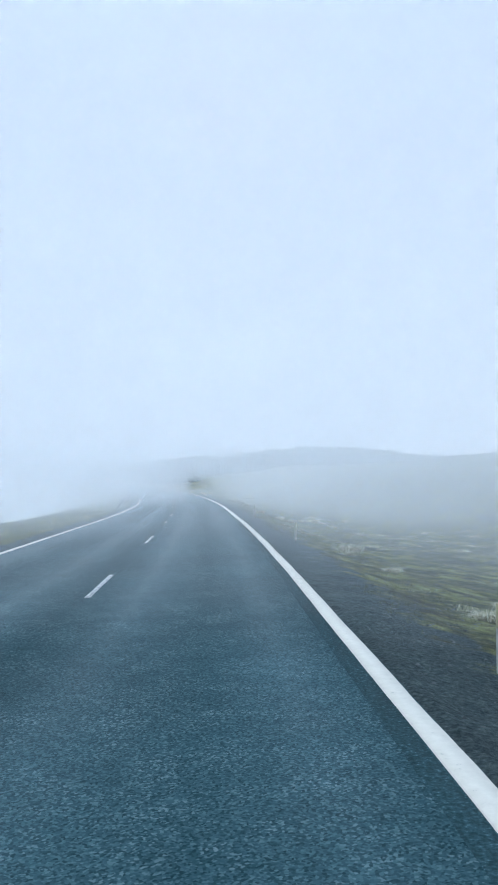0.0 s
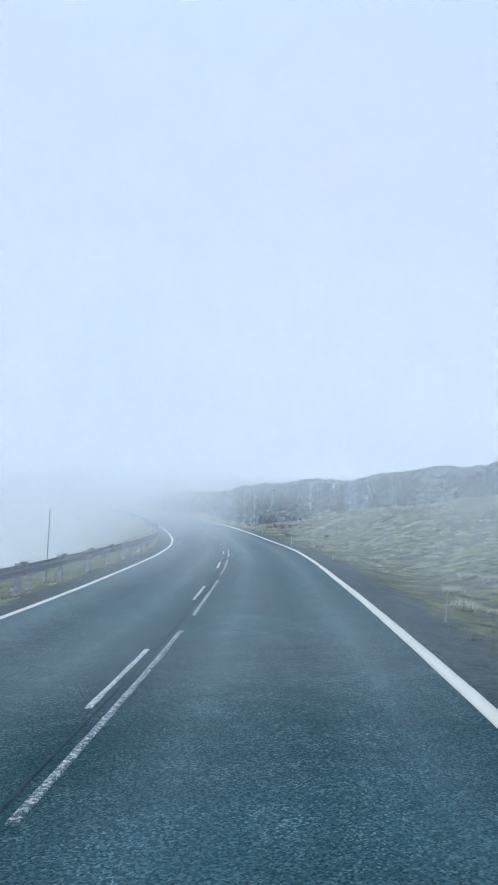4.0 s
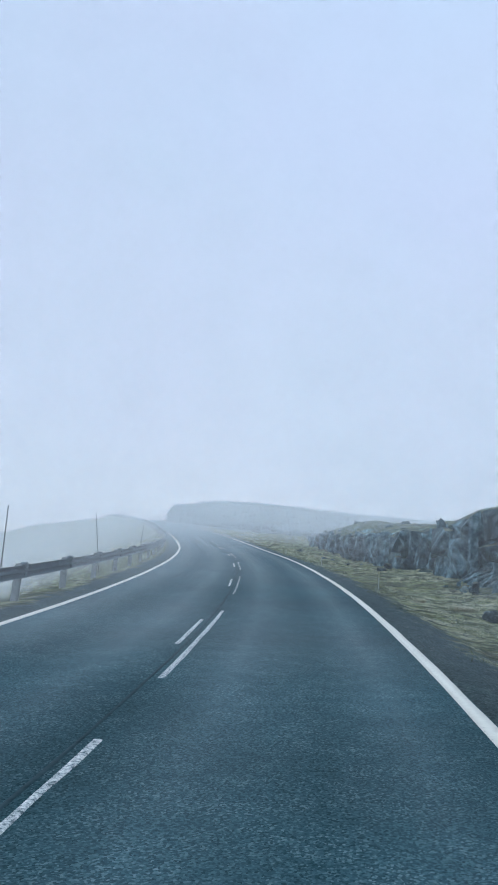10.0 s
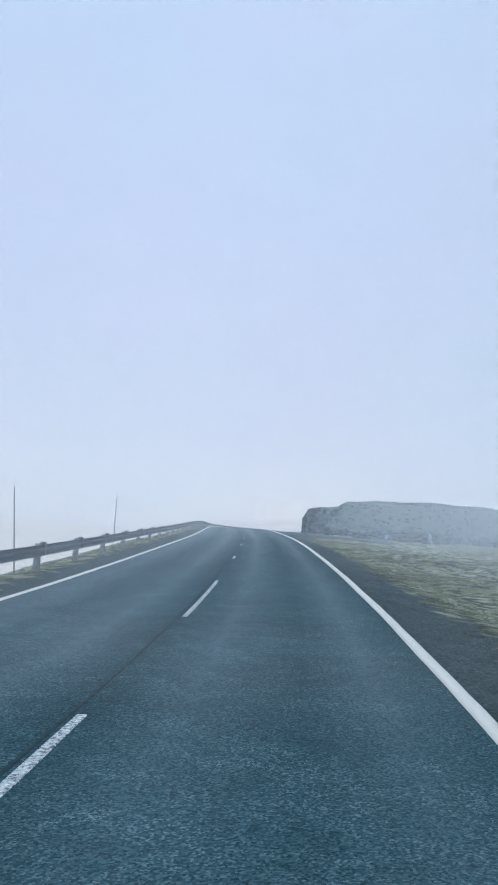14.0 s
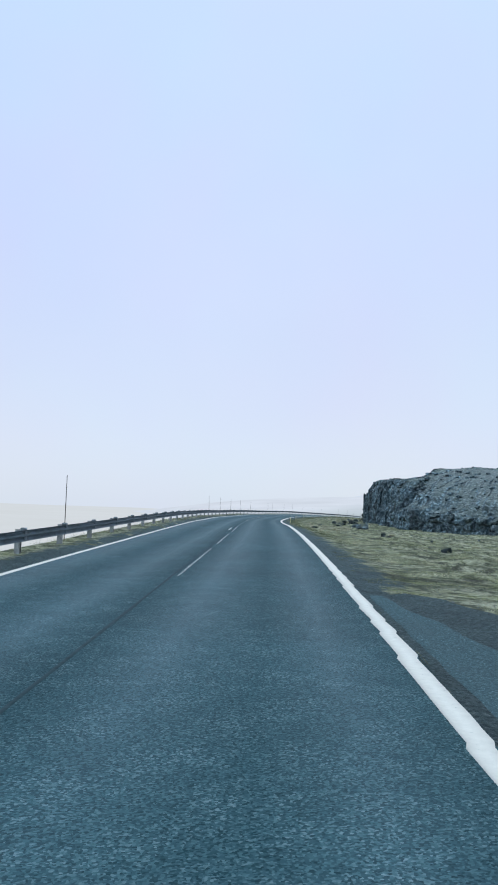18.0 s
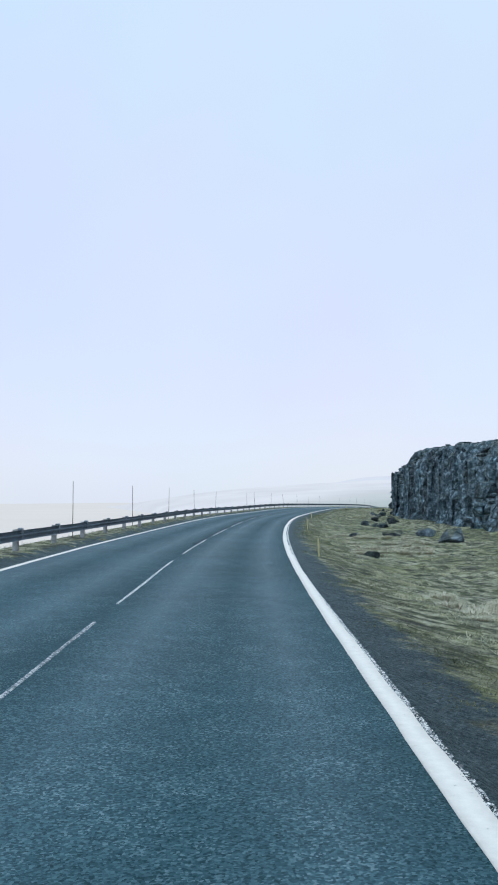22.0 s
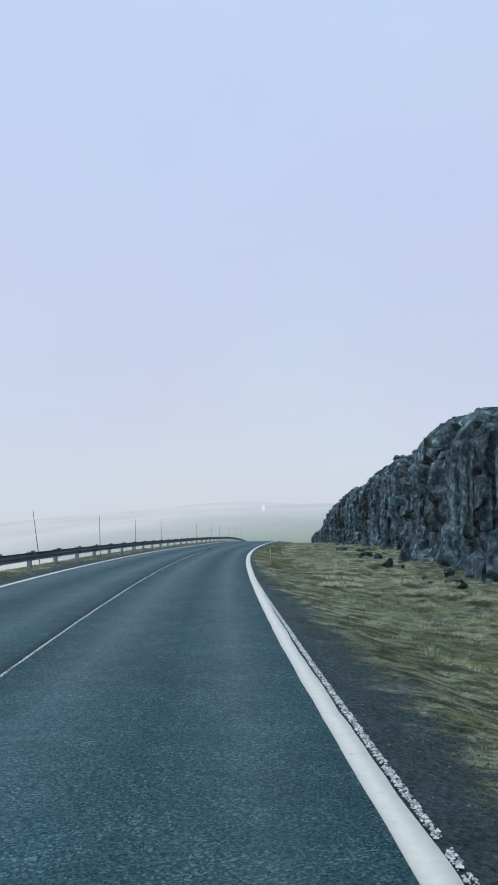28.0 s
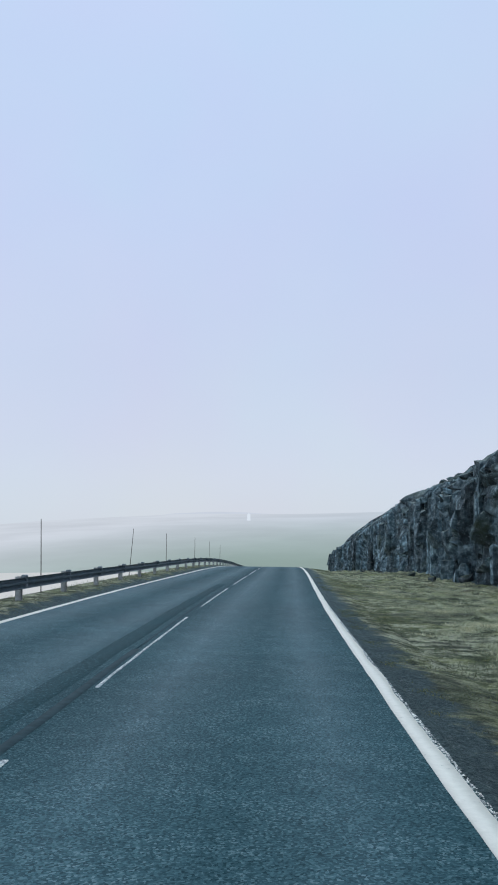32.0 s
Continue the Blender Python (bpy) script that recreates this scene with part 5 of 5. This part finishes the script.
M_MOSS = make_blades("moss", (0.06, 0.066, 0.03), (0.15, 0.158, 0.062), (0.25, 0.25, 0.11))
tufts("moss", "short olive moss and turf below the hill", 9000, (-5, 284), (-4.6, -11), 0.03, M_MOSS, 501, 1.6, 0.5, 9, 0.07)
tufts("moss", "yellow-green moss in patches on the verge", 10000, (311, 470), (-3.55, -8), 0.026, M_MOSS, 505, 1.3, 0.5, 9, 0.06)
tufts("moss", "yellow-green moss beside the road below the cliff", 9000, (462, 560), (-3.4, -8), 0.026, M_MOSS, 509, 1.3, 0.48, 9, 0.06)
tufts("moss", "dull moss under the guard rail", 4000, (70, 560), (3.5, 6.2), 0.03, M_MOSS, 513, 1.6, 0.48, 9, 0.07)


# single tussocks that stand out of the turf
def tussock_mesh(seed, mat, blades=320):
    rng = np.random.RandomState(seed)
    a, r = rng.uniform(0, math.tau, blades), 0.22 * np.sqrt(rng.uniform(0, 1, blades))
    base = np.stack([np.cos(a) * r, np.sin(a) * r, -0.03 + 0 * a], 1)
    dirs = np.stack([np.cos(a), np.sin(a), 0 * a], 1)
    side = np.stack([-np.sin(a), np.cos(a), 0 * a], 1)
    h, out, w = rng.uniform(0.1, 0.22, blades)[:, None], rng.uniform(0.05, 0.3, blades)[:, None], 0.0045
    up = np.array([0, 0, 1.0])
    mid = base + dirs * out * 0.4 + up * h * 0.8
    tip = base + dirs * out * 1.15 + up * h * rng.uniform(0.55, 1.0, blades)[:, None]
    v = np.stack([base - side * w, base + side * w, mid + side * w * 0.8, mid - side * w * 0.8, tip], 1).reshape(-1, 3)
    i = 5 * np.arange(blades)[:, None]
    f = np.concatenate([i + np.array([0, 1, 2]), i + np.array([0, 2, 3]), i + np.array([3, 2, 4])])
    return mesh_of("tussock", v, f, mat)


M_PALE_STRAW = make_blades("bleached_grass", (0.4, 0.365, 0.24), (0.56, 0.515, 0.365), (0.7, 0.655, 0.5), False)
TUSSOCKS = [tussock_mesh(i, M_PALE_STRAW) for i in range(5)]
rng = random.Random(900)
made = 0
while made < 300:
    s, lat = (rng.uniform(-2, 590), -(5.4 + 9.5 * rng.random() ** 1.4)) if made < 130 else (rng.uniform(358, 412), -rng.uniform(6.0, 11)) if made < 220 else (rng.uniform(425, 530), -rng.uniform(5.8, 10))
    if 276 < s < 312 or (130 < s < 245 and lat < -7.5):
        continue
    if smooth_noise(spot(s, lat)[None] * np.array([1, 1, 0]), 11, 55)[0] < 0.45:
        continue
    q = spot(s, lat, float(ground_up(np.array(s), np.array(lat))))
    k = rng.uniform(0.7, 1.5)
    ob = new("grass_tussock", TUSSOCKS[made % 5])
    ob.matrix_basis = pose(q[0], q[1], q[2], 0, 0, rng.uniform(0, 360)) @ Matrix.Diagonal((k, k, k * rng.uniform(0.6, 1.0), 1))
    tagged(ob, "pale straw-coloured grass tussock on the moor", "tussock", "grass tussocks on the slope")
    made += 1


# loose stones on the shoulders
def pebbles(name, label, count, s_range, lat_range, size, mat, seed, lift=0.0):
    rng = np.random.RandomState(seed)
    s, lat = rng.uniform(*s_range, count), rng.uniform(*lat_range, count)
    if lift > 0:
        keep = smooth_noise(spot(s, lat), 0.7, seed) * 0.6 + smooth_noise(spot(s, lat), 0.12, seed + 1) * 0.4 > 0.2
        s, lat = s[keep], lat[keep]
        count = len(s)
        lat = -3.16 + (lat + 3.16) * np.clip(np.minimum(s - s_range[0], s_range[1] - s) / 12, 0.05, 1) ** 0.7
    g = np.maximum(ground_up(s, lat), -0.03 - 0.17 * np.clip((np.abs(lat) - 3.4) / 1.6, 0, 1))
    base = spot(s, lat, g + lift)
    r = size * rng.uniform(0.2, 1.0, count) ** 3 + 0.005
    five = np.array([(1, 0, -0.15), (-1, 0, -0.15), (0, 1, -0.15), (0, -1, -0.15), (0, 0, 0.55)])
    a = rng.uniform(0, math.tau, count)
    v = five[None] * rng.uniform(0.6, 1.2, (count, 5, 1)) * r[:, None, None]
    c, sn = np.cos(a)[:, None], np.sin(a)[:, None]
    v = np.stack([v[..., 0] * c - v[..., 1] * sn, v[..., 0] * sn + v[..., 1] * c, v[..., 2]], -1) + base[:, None]
    tri = np.array([(0, 2, 4), (2, 1, 4), (1, 3, 4), (3, 0, 4)])
    f = (5 * np.arange(count)[:, None, None] + tri[None]).reshape(-1, 3)
    tagged(new(name, mesh_of(name, v.reshape(-1, 3), f, mat)), label, "gravel", kind="stuff")


M_STONES = make_blades("loose_stones", (0.03, 0.042, 0.046), (0.075, 0.095, 0.1), (0.15, 0.17, 0.172), False)
M_CRUMB = make_blades("paint_crumbs", (0.2, 0.2, 0.2), (0.55, 0.53, 0.5), (0.86, 0.82, 0.76), False)
pebbles("loose_gravel", "dark loose gravel on the shoulder", 30000, (-8, 320), (-5.4, -3.26), 0.022, M_STONES, 301)
pebbles("loose_gravel", "dark loose gravel on the shoulder", 14000, (320, 482), (-4.1, -3.26), 0.013, M_STONES, 302)
pebbles("loose_gravel", "sparse gravel beside the edge line", 3000, (482, 600), (-3.42, -3.24), 0.014, M_STONES, 307)
pebbles("loose_gravel", "thin gravel along the road edge", 12000, (-8, 560), (3.3, 4.2), 0.025, M_STONES, 303)
pebbles("paint_crumbs", "white crumbs of broken edge line", 27000, (374, 474), (-3.258, -3.208), 0.015, M_CRUMB, 304, 0.034)
pebbles("paint_crumbs", "white crumbs of broken edge line", 9000, (500, 545), (-3.215, -3.15), 0.011, M_CRUMB, 305, 0.034)
pebbles("paint_crumbs", "white crumbs of broken edge line", 9000, (340, 376), (-3.22, -3.165), 0.011, M_CRUMB, 306, 0.038)


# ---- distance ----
def glowing_backdrop(name, low, high, z0, z1, streak=0.93, fade_x=None):
    """Land far off, self-lit: its colour below, mist painted in paler towards its top."""
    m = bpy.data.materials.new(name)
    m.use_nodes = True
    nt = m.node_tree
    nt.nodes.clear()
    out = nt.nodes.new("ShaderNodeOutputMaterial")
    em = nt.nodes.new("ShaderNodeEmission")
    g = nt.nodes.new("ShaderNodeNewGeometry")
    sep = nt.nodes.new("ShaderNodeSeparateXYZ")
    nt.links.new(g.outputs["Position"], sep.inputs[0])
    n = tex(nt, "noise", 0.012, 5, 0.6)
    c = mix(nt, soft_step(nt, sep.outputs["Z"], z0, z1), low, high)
    # mist also painted in as a pale colour towards low X
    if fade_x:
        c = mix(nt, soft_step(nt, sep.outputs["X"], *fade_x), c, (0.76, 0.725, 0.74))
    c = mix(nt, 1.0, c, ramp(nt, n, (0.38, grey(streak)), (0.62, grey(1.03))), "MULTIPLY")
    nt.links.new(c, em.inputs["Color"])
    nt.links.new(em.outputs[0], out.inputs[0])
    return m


def far_ridge(name, label, bearing, width, dist, top, mat, seed, base=-60):
    """A long mound of land at a distance from the end of the road."""
    c = np.array([-190.0, 520.0])
    a = np.radians(bearing + np.linspace(-width, width, 120))
    rows = []
    for k, (dd, hh) in enumerate(((0, 0), (0.15, .3), (0.4, .62), (0.75, 1.0), (1.1, .8), (1.6, 0))):
        dd = dd * (520 if dist < 500 else 400)
        env = np.cos(np.linspace(-1, 1, 120) * math.pi / 2) ** 0.45
        q = np.stack([c[0] + np.cos(a) * (dist + dd), c[1] + np.sin(a) * (dist + dd), 0 * a], 1)
        z = base + (top - base) * (hh * env) + (6 * rough(q, 300, 3, seed) + 0.8 * rough(q, 60, 2, seed + 4)) * hh * env
        q[:, 2] = z
        rows.append(q)
    v = np.stack(rows)
    tagged(new(name, mesh_of(name, v.reshape(-1, 3), grid_faces(6, 120), mat, True)), label, "backdrop", kind="structure")


far_ridge("backdrop", "pale self-lit far moorland with low cloud painted into its colour", 98, 40, 260, 22, glowing_backdrop("glowing_misty_land", (0.38, 0.44, 0.385), (0.68, 0.675, 0.70), -9, 13, 0.93, (-310, -450)), 201, -12)
far_ridge("backdrop", "paler self-lit hill behind it, mist painted into its colour", 113, 10, 1700, 62, glowing_backdrop("glowing_misty_hill", (0.66, 0.675, 0.69), (0.735, 0.71, 0.75), 0, 55, 0.99), 207, -30)


def build_tower():
    bm = bmesh.new()
    rod_bm(bm, 1.5, 1.0, 8, Matrix.Translation((0, 0, -1)), 12)
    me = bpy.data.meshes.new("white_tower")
    bm.to_mesh(me)
    bm.free()
    # the tower's daylight white is painted as emission; it is no lamp
    pale = glowing_backdrop("glowing_white", (0.88, 0.86, 0.88), (0.88, 0.86, 0.88), 0, 9, 0.97)
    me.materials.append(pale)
    ob = new("white_tower", me)
    ob.matrix_basis = Matrix.Translation((-382.6, 988.4, 7.5))
    tagged(ob, "small white tower standing on far moorland", "tower")
    bm = bmesh.new()
    rod_bm(bm, 1.25, 0.3, 1.2, Matrix.Translation((0, 0, 7)), 12)
    part("roof", bm, pale, ob)


build_tower()
